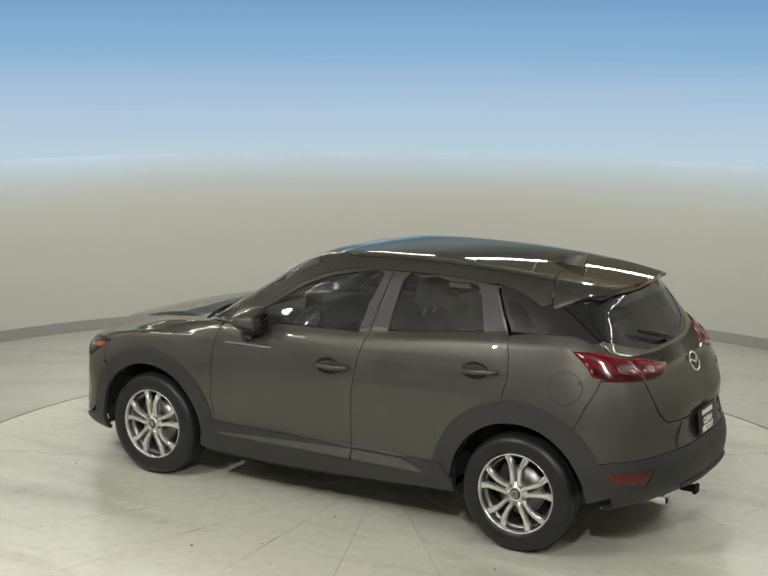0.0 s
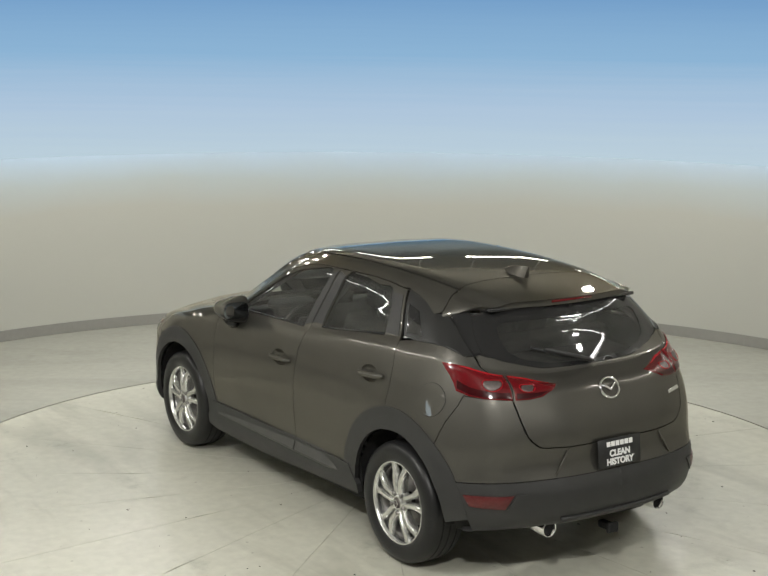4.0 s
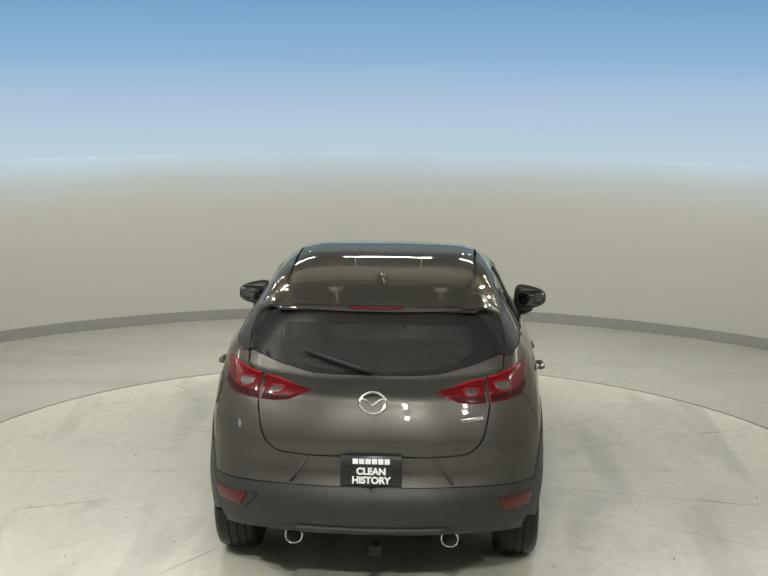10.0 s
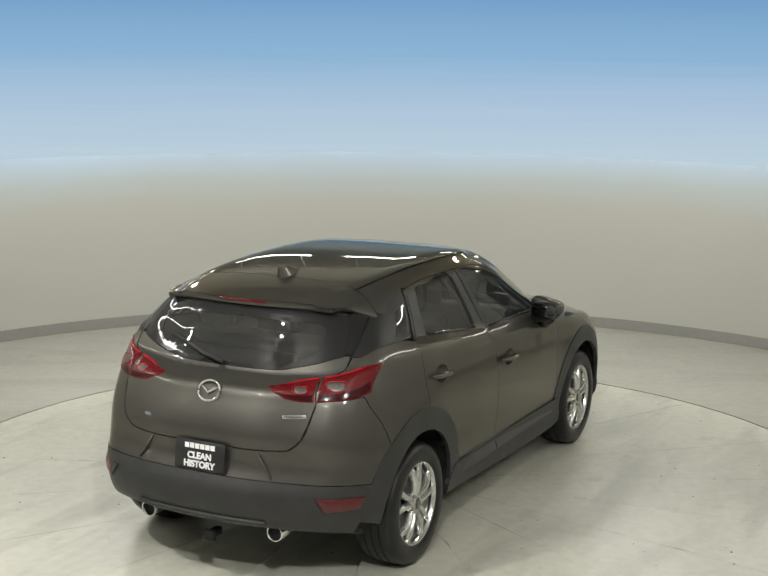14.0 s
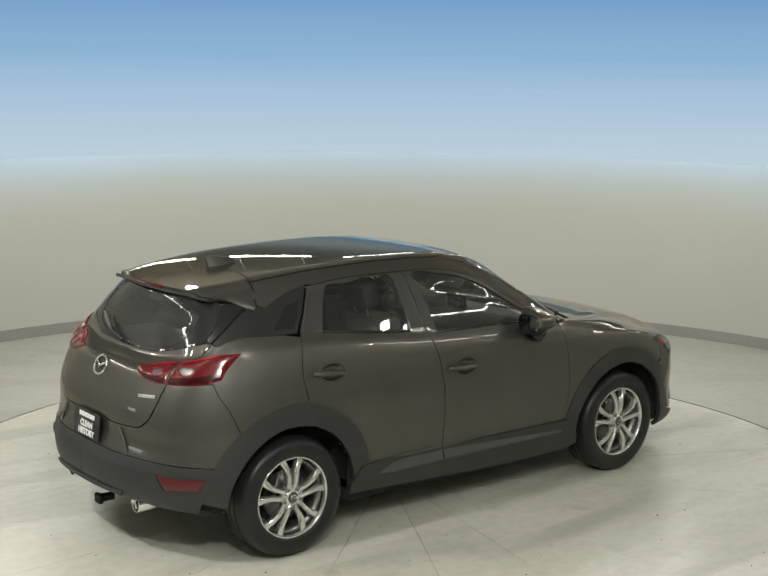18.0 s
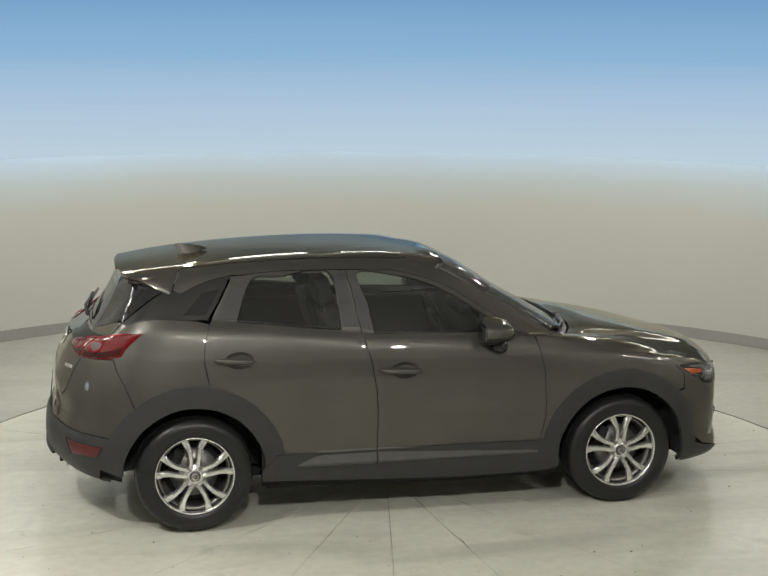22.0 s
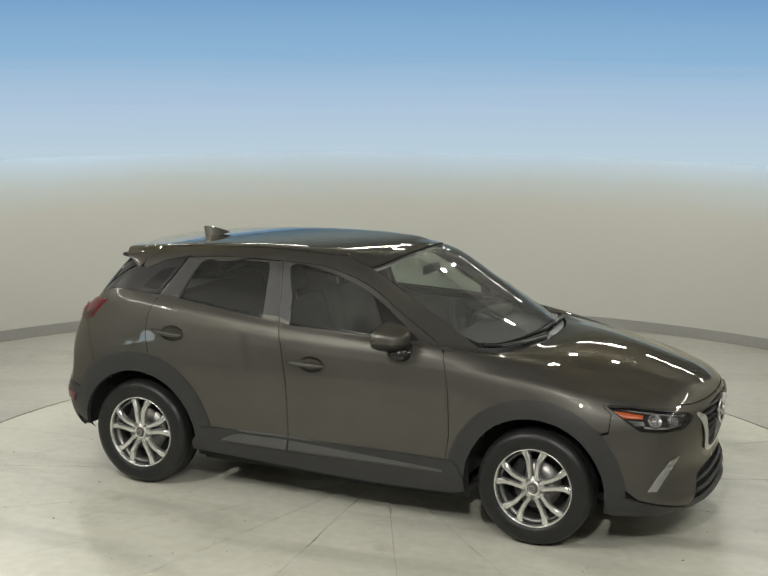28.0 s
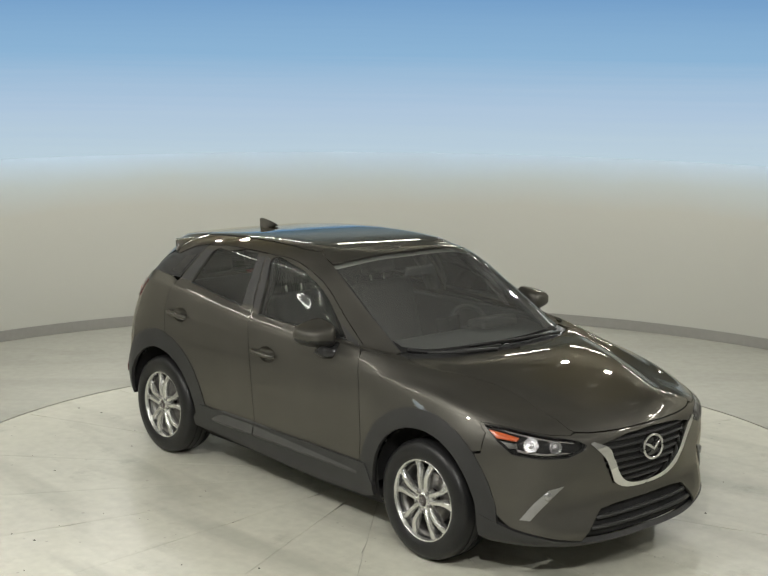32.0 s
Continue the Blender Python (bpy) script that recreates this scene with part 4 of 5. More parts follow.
# bonnet, wings, roof, glass
hood_edge = uvs((1.27, 4.76), (1.42, 5.2), (1.50, 5.7), (1.55, 6.3), (1.68, 6.75), (1.95, 7.08), (2.4, 7.28), (3.0, 7.36), (3.5, 7.36), (3.72, 7.46), (3.72, 7.6))
hood = [("uv", 0, 4.52), ("uv", .6, 4.50), ("uv", 1.0, 4.56)] + hood_edge + [("uv", 3.5, 7.80), ("uv", 2.8, 7.88), ("uv", 2, 7.9), ("uv", 0, 7.9)]
middle("bonnet", PAINT, car, hood)
fender = [("s", .765, .425), ("s", .775, .36)] + arch(FRONT_HUB, .505, 176, 45, 30) + [("s", 1.692, .70), ("uv", 2.855, 4.1), ("uv", 2.995, 4.5), ("uv", 2.995, 4.65), ("uv", 2.4, 4.90), ("uv", 2.0, 4.90), ("uv", 1.6, 4.595), ("uv", 1.35, 4.49)] + hood_edge + [("uv", 3.6, 7.82), ("uv", 3.9, 7.96), ("s", .735, 1.05)] + bend("s", NOSE_SEAM[::-1])[:-1]
both("front_wing", PAINT, car, fender, gap=0.0014)
roof = [("uv", 0, 10.0), ("uv", 2, 10.0), ("uv", 3.38, 10.0), ("uv", 3.73, 11.02), ("uv", 7, 11.055), ("uv", 9.70, 11.055)] + bend("b", [(-1.335, .50), (-1.305, .44), (-1.275, .34), (-1.255, .2), (-1.25, .02)]) + [("uv", 12.0, 12), ("uv", 0, 12)]
middle("roof", PAINT, car, roof, weld=0.02)
screen = [("uv", 0, 8.04), ("uv", 2, 8.04), ("uv", 3.39, 8.06), ("uv", 3.39, 9), ("uv", 3.37, 9.97), ("uv", 2, 9.97), ("uv", 0, 9.97)]
middle("windscreen", SCREEN_GLASS, car, screen, "clear raked windscreen", lift=-0.004, depth=0.004)
middle("screen_border", FRIT, car, [("uv", 0, 8.035), ("uv", 2, 8.035), ("uv", 3.385, 8.055), ("uv", 3.385, 8.30), ("uv", 3.1, 8.17), ("uv", 2, 8.13), ("uv", 0, 8.13)], "black border along the windscreen foot", lift=-0.001, depth=0.002, gap=0.0)
cowl = [("uv", 0, 7.93), ("uv", 2, 7.93), ("uv", 2.8, 7.91), ("uv", 3.5, 7.83), ("uv", 3.8, 7.92), ("uv", 3.42, 8.03), ("uv", 2, 8.02), ("uv", 0, 8.02)]
middle("cowl", PLASTIC, car, cowl, "black plastic cowl below the windscreen", lift=-0.010, depth=0.02, gap=0.0)

# tailgate
hatch = [("uv", 13, 8.10), ("uv", 12.2, 8.15), ("uv", 11.6, 8.32), ("uv", 11.3, 8.42), ("uv", 11.0, 8.42), ("uv", 10.78, 8.30), ("uv", 10.98, 8.0), ("uv", 11.23, 7.6), ("uv", 11.44, 7.2)] + LAMP_SEAM + bend("r", [(.575, .985), (.562, .90), (.535, .815), (.48, .763), (.38, .750), (.12, .7463), (0, .746)])
tailgate = middle("tailgate", PAINT, car, hatch)
back_glass = [("uv", 13, 8.12), ("uv", 12.2, 8.17), ("uv", 11.6, 8.34), ("uv", 11.3, 8.45), ("uv", 11.08, 8.50), ("uv", 10.92, 9.0), ("uv", 10.82, 9.7), ("uv", 11.4, 9.95), ("uv", 13, 9.95)]
# printed border; its deep top band paints in the shade below the spoiler
frit_hole = uvs((13, 8.22), (12.4, 8.28), (11.88, 8.43), (11.62, 8.66), (11.50, 9.05), (11.48, 9.40), (11.62, 9.52), (13, 9.56))
back_frit_shade = back_glass[:1] + back_glass[1:] + frit_hole[::-1]
middle("window_border_shade", FRIT, tailgate, back_frit_shade, "black printed border of the rear window, its top band painted as spoiler shade", lift=-0.001, depth=0.002, gap=0.0)
middle("rear_window", REAR_PANE, tailgate, back_glass, "dark tinted rear window", lift=-0.004, depth=0.004, gap=-0.008)
both("window_fin", FRIT, tailgate, [("uv", 9.82, 9.44), ("uv", 10.34, 8.74), ("uv", 10.77, 8.35), ("uv", 11.0, 8.46), ("uv", 11.05, 8.50), ("uv", 10.90, 9.0), ("uv", 10.80, 9.72), ("uv", 10.3, 9.9), ("uv", 9.85, 9.75)], "gloss black side of the tailgate window", lift=-0.001, depth=0.008)

# bumpers
rear_bumper = [("r", 0, .7435)] + bend("r", [(0, .7435), (.12, .7438), (.38, .7475), (.482, .7605), (.538, .813), (.566, .899), (.579, .975)])[1:] + BUMPER_SEAM + arch(REAR_HUB, .522, 128.5, 152, 10) + [("uv", 10.05, 2.475), ("uv", 11.15, 2.535), ("uv", 12.1, 2.575), ("uv", 13, 2.575)]
bumper_r = middle("rear_bumper", PAINT, car, rear_bumper)
apron = [("uv", 13, 2.57), ("uv", 12.1, 2.57), ("uv", 11.15, 2.53), ("uv", 10.05, 2.47)] + arch(REAR_HUB, .522, 153, 180, 10) + [("s", -1.80, .315), ("uv", 10.5, .40), ("uv", 11.2, .45), ("uv", 12.0, .62), ("uv", 13, .62)]
apron_r = middle("rear_apron", PLASTIC, car, apron, "matt black plastic lower bumper", lift=0.004, depth=0.03, gap=0.001)
GRILLE = [(0, .468), (.16, .475), (.26, .515), (.33, .62), (.385, .735), (.20, .772), (0, .782)]
INTAKE = [(0, .262), (.30, .265), (.455, .275), (.40, .34), (.34, .39), (.22, .40), (0, .40)]
grille_hole, intake_hole = [("f", a, b) for a, b in GRILLE], [("f", a, b) for a, b in INTAKE]
front_bumper = [("uv", 0, 4.46), ("uv", .6, 4.44), ("uv", 1.0, 4.50), ("uv", 1.25, 4.66), ("uv", 1.34, 4.48), ("uv", 1.6, 4.58), ("uv", 2.0, 4.89), ("uv", 2.4, 4.89), ("uv", 2.99, 4.645), ("uv", 2.99, 4.5), ("uv", 2.85, 4.1), ("s", 1.694, .69)] + arch(FRONT_HUB, .505, 43.5, 6, 12) + [("uv", 2.4, 1.42), ("uv", 1.6, 1.12), ("uv", 1.25, 1.0)] + [("f", .465, .262)] + [("f", a, b) for a, b in INTAKE[3:]] + [("f", a, b) for a, b in GRILLE]
lamp_shape = uvs((2.93, 4.58), (2.4, 4.82), (2.05, 4.82), (1.75, 4.58), (1.45, 4.28), (1.22, 4.0), (1.08, 3.76), (1.14, 3.56), (1.40, 3.34), (1.9, 3.38), (2.35, 3.48), (2.62, 3.88))
bumper_f = middle("front_bumper", PAINT, car, front_bumper, holes=[lamp_shape], gap=0.0014)
chin = [("uv", 0, .25), ("uv", 1.3, .3), ("uv", 2.2, .35), ("uv", 2.75, .4), ("s", 1.69, .245), ("s", 1.69, .38), ("uv", 2.4, 1.39), ("uv", 1.6, 1.09), ("uv", 1.2, .98), ("uv", .6, .96), ("uv", 0, .96)]
middle("chin", PLASTIC, car, chin, "matt black plastic chin below the bumper", lift=0.008, depth=0.03)

# black wheel arch and sill covers
for hub, out, low0, low1 in ((REAR_HUB, .528, 0, 174), (FRONT_HUB, .512, -6, 185)):
    ring = arch(hub, out, low0, low1, 44) + arch(hub, .402, low1 + (4 if low1 > 170 else 0), low0 - (8 if hub > 0 else 9), 40)
    both("wheel_arch", PLASTIC, car, ring, "matt black wheel arch trim", lift=0.005, depth=0.022, du=.05, dv=.1)
sill = [("s", .82, .432), ("s", -.82, .432), ("s", -.905, .33), ("s", -.905, .285), ("uv", 8, .95), ("uv", 6, .95), ("uv", 5, .95), ("s", .89, .262), ("s", .885, .32)]
both("sill_trim", PLASTIC, car, sill, "matt black sill trim", lift=0.012, depth=0.03)


def foot_strip(x0, x1, side):
    """The slanting strip along a door's foot: flush at its top, proud at its lower edge."""
    bm = bmesh.new()
    rows = []
    for f in np.linspace(0, 1, 17):
        x = x0 + f * (x1 - x0)
        # a blade: drawn out to a point before the rear wheel, narrower towards the front wheel
        taper = .12 + .88 * float(ease((1 - f) / .45)) if x1 < -.5 else .5 + .5 * f
        row = []
        for z, out in ((.440, .002), (.432, .006), (.368, .028 * taper), (.356, .027 * taper), (.340, .010 * taper), (.332, .0)):
            z = .350 + (z - .350) * taper
            q = skin(*locate("s", x, z))
            row.append(bm.verts.new((q[0], side * (q[1] + out), z)))
        rows.append(row)
    for p, q in zip(rows, rows[1:]):
        for i in range(5):
            bm.faces.new((p[i], p[i + 1], q[i + 1], q[i]))
    bm.faces.new(rows[0])
    bm.faces.new(rows[-1])
    bmesh.ops.recalc_face_normals(bm, faces=bm.faces)
    return bm


for pair, x0, x1 in ((front_door, .752, -.226), (rear_door, -.238, -.80)):
    for door, side in zip(pair, (1, -1)):
        strip = part("door_trim", foot_strip(x0, x1, side), TRIM_GREY, door, "grey plastic strip along the door foot", smooth=False)

# inner shell, wheel houses and floor
def shell():
    bm = bmesh.new()
    us, vs = np.linspace(0, 13, 131), np.linspace(0.1, 7.9, 60)
    U, V = np.meshgrid(us, vs)
    p = skin(U, V)
    _, _, n = frame_at(U, V)
    p = p - n * 0.03
    p[:, 0, 1] = p[:, -1, 1] = 0
    grid = [[bm.verts.new(q) for q in row] for row in p]
    for j in range(len(vs) - 1):
        for i in range(len(us) - 1):
            c = p[j:j + 2, i:i + 2].mean((0, 1))
            near = min(math.hypot(c[0] - h, c[2] - 0.33) for h in (FRONT_HUB, REAR_HUB))
            if near < 0.41 and c[1] > 0.5:
                continue
            bm.faces.new((grid[j][i], grid[j][i + 1], grid[j + 1][i + 1], grid[j + 1][i]))
    bm = merge(bm, mirrored(bm))
    return bm


part("inner_shell", shell(), DARK, car, "black inner shell")
part("underbody", merge(box((3.45, 1.1, 0.05), (.14, 0, .24), 0.01, 1), box((1.7, 1.52, 0.05), (-.02, 0, .225), 0.01, 1), box((.50, .62, .12), (-1.55, 0, .31), 0.05, 3)), DARK, car, "black underbody")
house = lathe(((.12, -.30), (.405, -.30), (.412, -.03), (.405, -.015)), 60)
bmesh.ops.delete(house, geom=[f for f in house.faces if f.calc_center_median().z < -.02], context="FACES")
for hub in (FRONT_HUB, REAR_HUB):
    for side in (1, -1):
        b = house.copy()
        moved(b, Matrix.Translation((hub, side * .845, .33)) @ Matrix.Diagonal((1, side, 1, 1)))
        part("wheel_house", b, DARK, car, "black wheel house liner")
house.free()

# dark shields between the front wheels and the bumper
for side in (1, -1):
    part("splash_shield", box((.03, .36, .20), (1.705, side * .62, .37), .01, 1, (0, 12, 0)), DARK, car, "black splash shield before the wheel")

# ---- wheels ----
def spoke_mesh(sign):
    """One spoke of a pair: it leaves the hub beside its twin, runs alongside and flares out to the rim."""
    bm = bmesh.new()
    rings = []
    radii = np.linspace(.040, .214, 13)
    off = np.interp(radii, (.04, .09, .13, .165, .19, .21), (.019, .021, .0255, .034, .045, .056)) * sign
    x = np.sqrt(radii**2 - off**2)
    dx, dz = np.gradient(x), np.gradient(off)
    size = np.hypot(dx, dz)
    dx, dz = dx / size, dz / size
    for k in range(13):
        f = k / 12
        w = np.interp(f, (0, .25, .6, .85, 1), (.0175, .0165, .0175, .0200, .0235))
        d = .010 + .014 * math.sin(math.pi * min(1, f * 1.05)) - .004 * f
        rings.append([bm.verts.new((x[k] - t * dz[k], y, off[k] + t * dx[k])) for t, y in ((-w, -.010), (-w * .78, d * .65), (-w * .5, d), (w * .5, d), (w * .78, d * .65), (w, -.010), (w * .6, -.03), (-w * .6, -.03))])
    for p, q in zip(rings, rings[1:]):
        for i in range(8):
            bm.faces.new((p[i], p[(i + 1) % 8], q[(i + 1) % 8], q[i]))
    bm.faces.new(rings[0][::-1])
    bm.faces.new(rings[-1])
    bmesh.ops.recalc_face_normals(bm, faces=bm.faces)
    for e in bm.edges:
        e.smooth = len(e.link_faces) == 2 and e.calc_face_angle() < 0.5
    return bm


def wheel(at, side, turn):
    """at: hub on the wheel's outer face."""
    w = new("wheel")
    w.parent = car
    w.matrix_basis = Matrix.Translation(at) @ pose(0, 0, 0, 0, 0, 0 if side > 0 else 180) @ pose(0, 0, 0, 0, turn, 0)
    tread = [(.200, -.185), (.235, -.205), (.290, -.208), (.318, -.196), (.329, -.170), (.332, -.10), (.329, -.018), (.318, .010), (.290, .024), (.250, .024), (.232, .018), (.222, .008), (.205, -.02)]
    part("tyre", lathe(tread, 64), RUBBER, w, "black rubber tyre")
    for r in (-.055, -.10, -.145):
        part("tread_groove", lathe(((.3335, r - .004), (.3325, r - .004), (.3325, r + .004), (.3335, r + .004)), 48), DARK, w)
    rim = part("rim", lathe(((.212, -.03), (.213, -.02), (.220, .006), (.226, .006), (.227, .011), (.222, .014), (.217, .010), (.213, -.004), (.206, -.03)), 64), SILVER, w, "silver alloy rim")
    part("barrel", lathe(((.204, -.18), (.204, -.03), (.199, -.03), (.190, -.06), (.186, -.17)), 64), STEEL, w, "dull grey inner barrel of the rim")
    a, b = spoke_mesh(-1), spoke_mesh(1)
    ma, mb = bpy.data.meshes.new("spoke"), bpy.data.meshes.new("spoke")
    for bm, me in ((a, ma), (b, mb)):
        for f in bm.faces:
            f.smooth = True
        bm.to_mesh(me)
        bm.free()
        me.materials.append(SILVER)
    for k in range(5):
        for me in (ma, mb):
            shared("spoke", me, w, pose(0, -.006, 0, 0, 72 * k, 0))
    part("hub", lathe(((.070, -.04), (.069, -.004), (.062, .002), (.046, .003), (.042, .010), (.034, .014), (.030, .010)), 40), SILVER, w, "silver wheel hub")
    part("hub_cap", lathe(((.027, .0), (.027, .014), (.023, .018), (.001, .020)), 28), DIM_BOWL, w, "dark round hub cap")
    part("emblem", merge(tube([(.019 * math.cos(t), .0205, .016 * math.sin(t)) for t in np.linspace(0, TAU, 20)[:-1]], .0022, 6, True), tube(((-.015, .0205, .006), (0, .0205, -.003), (.015, .0205, .006)), .002, 6)), CHROME, w, "small chrome wing shape")
    nut = lathe(((.001, .013), (.008, .013), (.0105, .009), (.0105, .002), (.0150, .001), (.0150, -.004)), 12)
    nm = bpy.data.meshes.new("nut")
    nut.to_mesh(nm)
    nut.free()
    nm.materials.append(STEEL)
    for k in range(5):
        t = radians(72 * k + 36)
        shared("nut", nm, w, pose(.054 * math.cos(t), 0.004, -.054 * math.sin(t)))
    part("brake_disc", lathe(((.05, -.075), (.138, -.075), (.138, -.095), (.05, -.095)), 48), STEEL, w, "steel brake disc")
    part("caliper", box((.06, .06, .15), (.115, -.085, .03), .012), DARK, w, "black brake caliper")
    part("drum", lathe(((.001, -.10), (.17, -.10), (.17, -.17), (.001, -.17)), 32), DARK, w, "dark brake backing plate")
    return w


for x in (FRONT_HUB, REAR_HUB):
    for side in (1, -1):
        wheel((x, side * .838, .332), side, -18)

# ---- the car: lamps, mirrors, trim ----
def on_skin(u, v, side=1, lift=0.0):
    """Pose on the skin: x along the car's length, y out of the skin."""
    p = skin(np.array([u]), np.array([v]))[0]
    _, _, n = frame_at(np.array([u]), np.array([v]))
    n = Vector(n[0])
    p = Vector(p) + n * lift
    if side < 0:
        p.y, n.y = -p.y, -n.y
    up = Vector((0, 0, 1))
    z = (up - n * up.dot(n)).normalized()
    x = n.cross(z)
    return Matrix(((x.x, n.x, z.x, p.x), (x.y, n.y, z.y, p.y), (x.z, n.z, z.z, p.z), (0, 0, 0, 1)))


# tail lamps: a red lens with two clear bowls
outer_lamp = uvs((9.78, 6.95), (10.5, 7.42), (11.0, 7.66), (11.40, 7.70), (11.40, 5.12), (11.0, 5.04), (10.5, 5.05), (10.1, 5.25))
inner_lamp = uvs((11.44, 7.68), (11.75, 7.50), (12.02, 7.05), (12.24, 6.6), (12.14, 5.95), (11.95, 5.42), (11.7, 5.20), (11.44, 5.12))
for name, shape, parent in (("tail_lamp", outer_lamp, car), ("tail_lamp", inner_lamp, tailgate)):
    a, b = both(name, RED_LENS, parent, shape, "glossy red tail lamp with clear bowls", lift=0.002, depth=0.02, dome=0.005, du=.06, dv=.1)
    for lamp, side in ((a, 1), (b, -1)):
        u, v, w, h = (11.08, 6.36, .046, .034) if shape is outer_lamp else (11.70, 6.2, .038, .026)
        m = on_skin(u, v, side, .0062)
        bowl = lathe(((.001, .002), (.5, .0017), (.8, .001), (1, -.001), (1.02, -.004)), 28)
        for vert in bowl.verts:
            vert.co.z = min(vert.co.z, .55)
        part("bowl", moved(bowl, m @ Matrix.Diagonal((w, 1, h, 1))), DIM_BOWL, lamp, "clear round lamp bowl")
        ring = tube([(w * 1.12 * math.cos(t), .002, min(h * 1.18 * math.sin(t), h * .66)) for t in np.linspace(0, TAU, 28)[:-1]], .0022, 6, True)
        part("light_ring", moved(ring, m), RED_GUIDE, lamp)
both("light_band", RED_GUIDE, car, uvs((9.95, 6.98), (10.5, 7.36), (11.0, 7.58), (11.36, 7.62), (11.36, 7.40), (11.0, 7.36), (10.5, 7.16)), "thin bright red band along the tail lamp", lift=.0075, depth=.002)
both("light_band", RED_GUIDE, tailgate, uvs((11.47, 7.60), (11.75, 7.42), (12.0, 7.0), (12.14, 6.72), (11.98, 6.86), (11.72, 7.20), (11.47, 7.36)), "thin bright red band along the tail lamp", lift=.0075, depth=.002)
both("lens_foot", DEEP_RED, car, uvs((10.13, 5.42), (10.5, 5.16), (11.0, 5.14), (11.37, 5.22), (11.37, 5.72), (11.0, 5.66), (10.5, 5.72), (10.12, 5.95)), "dark red foot of the tail lamp", lift=.0075, depth=.002)
both("lens_foot", DEEP_RED, tailgate, uvs((11.47, 5.22), (11.7, 5.30), (11.93, 5.52), (12.08, 5.88), (11.75, 5.72), (11.47, 5.70)), "dark red foot of the tail lamp", lift=.0075, depth=.002)
# reflectors in the apron
both("reflector", REFLECTOR, apron_r, uvs((10.46, 2.16), (11.37, 2.14), (11.24, 1.62), (10.62, 1.74)), "dark red rear reflector", lift=0.010, depth=0.012, dome=0.004)
both("reflector_bezel", PLASTIC, apron_r, uvs((11.40, 2.20), (11.56, 2.16), (11.30, 1.56), (11.26, 1.60)), lift=0.012, depth=0.012)
# swage along the apron
part("apron_lip", tube([tuple(np.array(skin(u, 1.05)) + (-.012, 0, 0)) for u in np.linspace(12.05, 13, 8)] + [tuple((np.array(skin(u, 1.05)) + (-.012, 0, 0)) * (1, -1, 1)) for u in np.linspace(13, 12.05, 8)[1:]], .012, 8), PLASTIC, apron_r, "raised lip of the lower bumper")

# number plate holder with a printed card
recess = middle("plate_recess", PAINT, bumper_r, uvs((13, 3.45), (12.25, 3.43), (12.05, 2.66), (13, 2.66)), "sunk plate field", lift=-0.010, depth=0.001, gap=0.0)
for y0, y1 in ((.318, .402), (-.318, -.402)):
    a, b = on_skin(12.25, 3.43).translation, on_skin(12.05, 2.66).translation
    s = 1 if y0 > 0 else -1
    part("recess_edge", tube([(a.x - .001, s * a.y, a.z), (b.x - .001, s * b.y, b.z)], .006, 6), PAINT, bumper_r)
card = part("plate_card", box((.006, .300, .148), (0, 0, 0), .002, 1), PLATE_BLACK, car, "black card with white print in the plate holder")
card.matrix_basis = pose(-2.068, 0, .682, 0, 6, 0)


def lettering(text, size, name, parent, m, mat):
    curve = bpy.data.curves.new(name, "FONT")
    curve.body, curve.size, curve.align_x, curve.align_y, curve.extrude, curve.offset = text, size, "CENTER", "CENTER", .0008, .0021
    tmp = bpy.data.objects.new(name, curve)
    scene.collection.objects.link(tmp)
    me = bpy.data.meshes.new_from_object(tmp)
    bpy.data.objects.remove(tmp)
    me.materials.clear()
    me.materials.append(mat)
    ob = new(name, me)
    ob.parent = parent
    ob.matrix_basis = m
    return ob


FACE_BACK = Matrix(((0, 0, -1, 0), (-1, 0, 0, 0), (0, 1, 0, 0), (0, 0, 0, 1)))
lettering("CLEAN", .046, "printed_word", card, Matrix.Translation((-.0038, 0, -.004)) @ FACE_BACK, WHITE_INK)
lettering("HISTORY", .046, "printed_word", card, Matrix.Translation((-.0038, 0, -.048)) @ FACE_BACK, WHITE_INK)
bars = merge(*[box((.0012, .026, .026), (-.0038, .078 - k * .0312, .046), 0) for k in range(6)])
part("printed_bars", bars, WHITE_INK, card, "row of white bars", smooth=False)


def wing_badge(w, h, r):
    ring = tube([(w * math.cos(t), 0, h * math.sin(t)) for t in np.linspace(0, TAU, 36)[:-1]], r, 8, True)
    vee = tube(((-w * .88, 0, h * .42), (-w * .45, .002, h * .20), (0, .004, -h * .22), (w * .45, .002, h * .20), (w * .88, 0, h * .42)), [r * .6, r, r * 1.1, r, r * .6], 8)
    return merge(ring, vee)


part("emblem", moved(wing_badge(.064, .053, .0078), Matrix.Translation((-1.976, 0, 1.0)) @ pose(0, 0, 0, 0, 0, 90) @ pose(0, 0, 0, 26, 0, 0)), CHROME, tailgate, "chrome oval emblem")
part("badge", moved(box((.12, .006, .020), (0, 0, 0), .003), on_skin(11.74, 4.62, -1, .003) @ pose(0, 0, 0, 0, 4, 0)), CHROME, tailgate, "chrome bar badge")

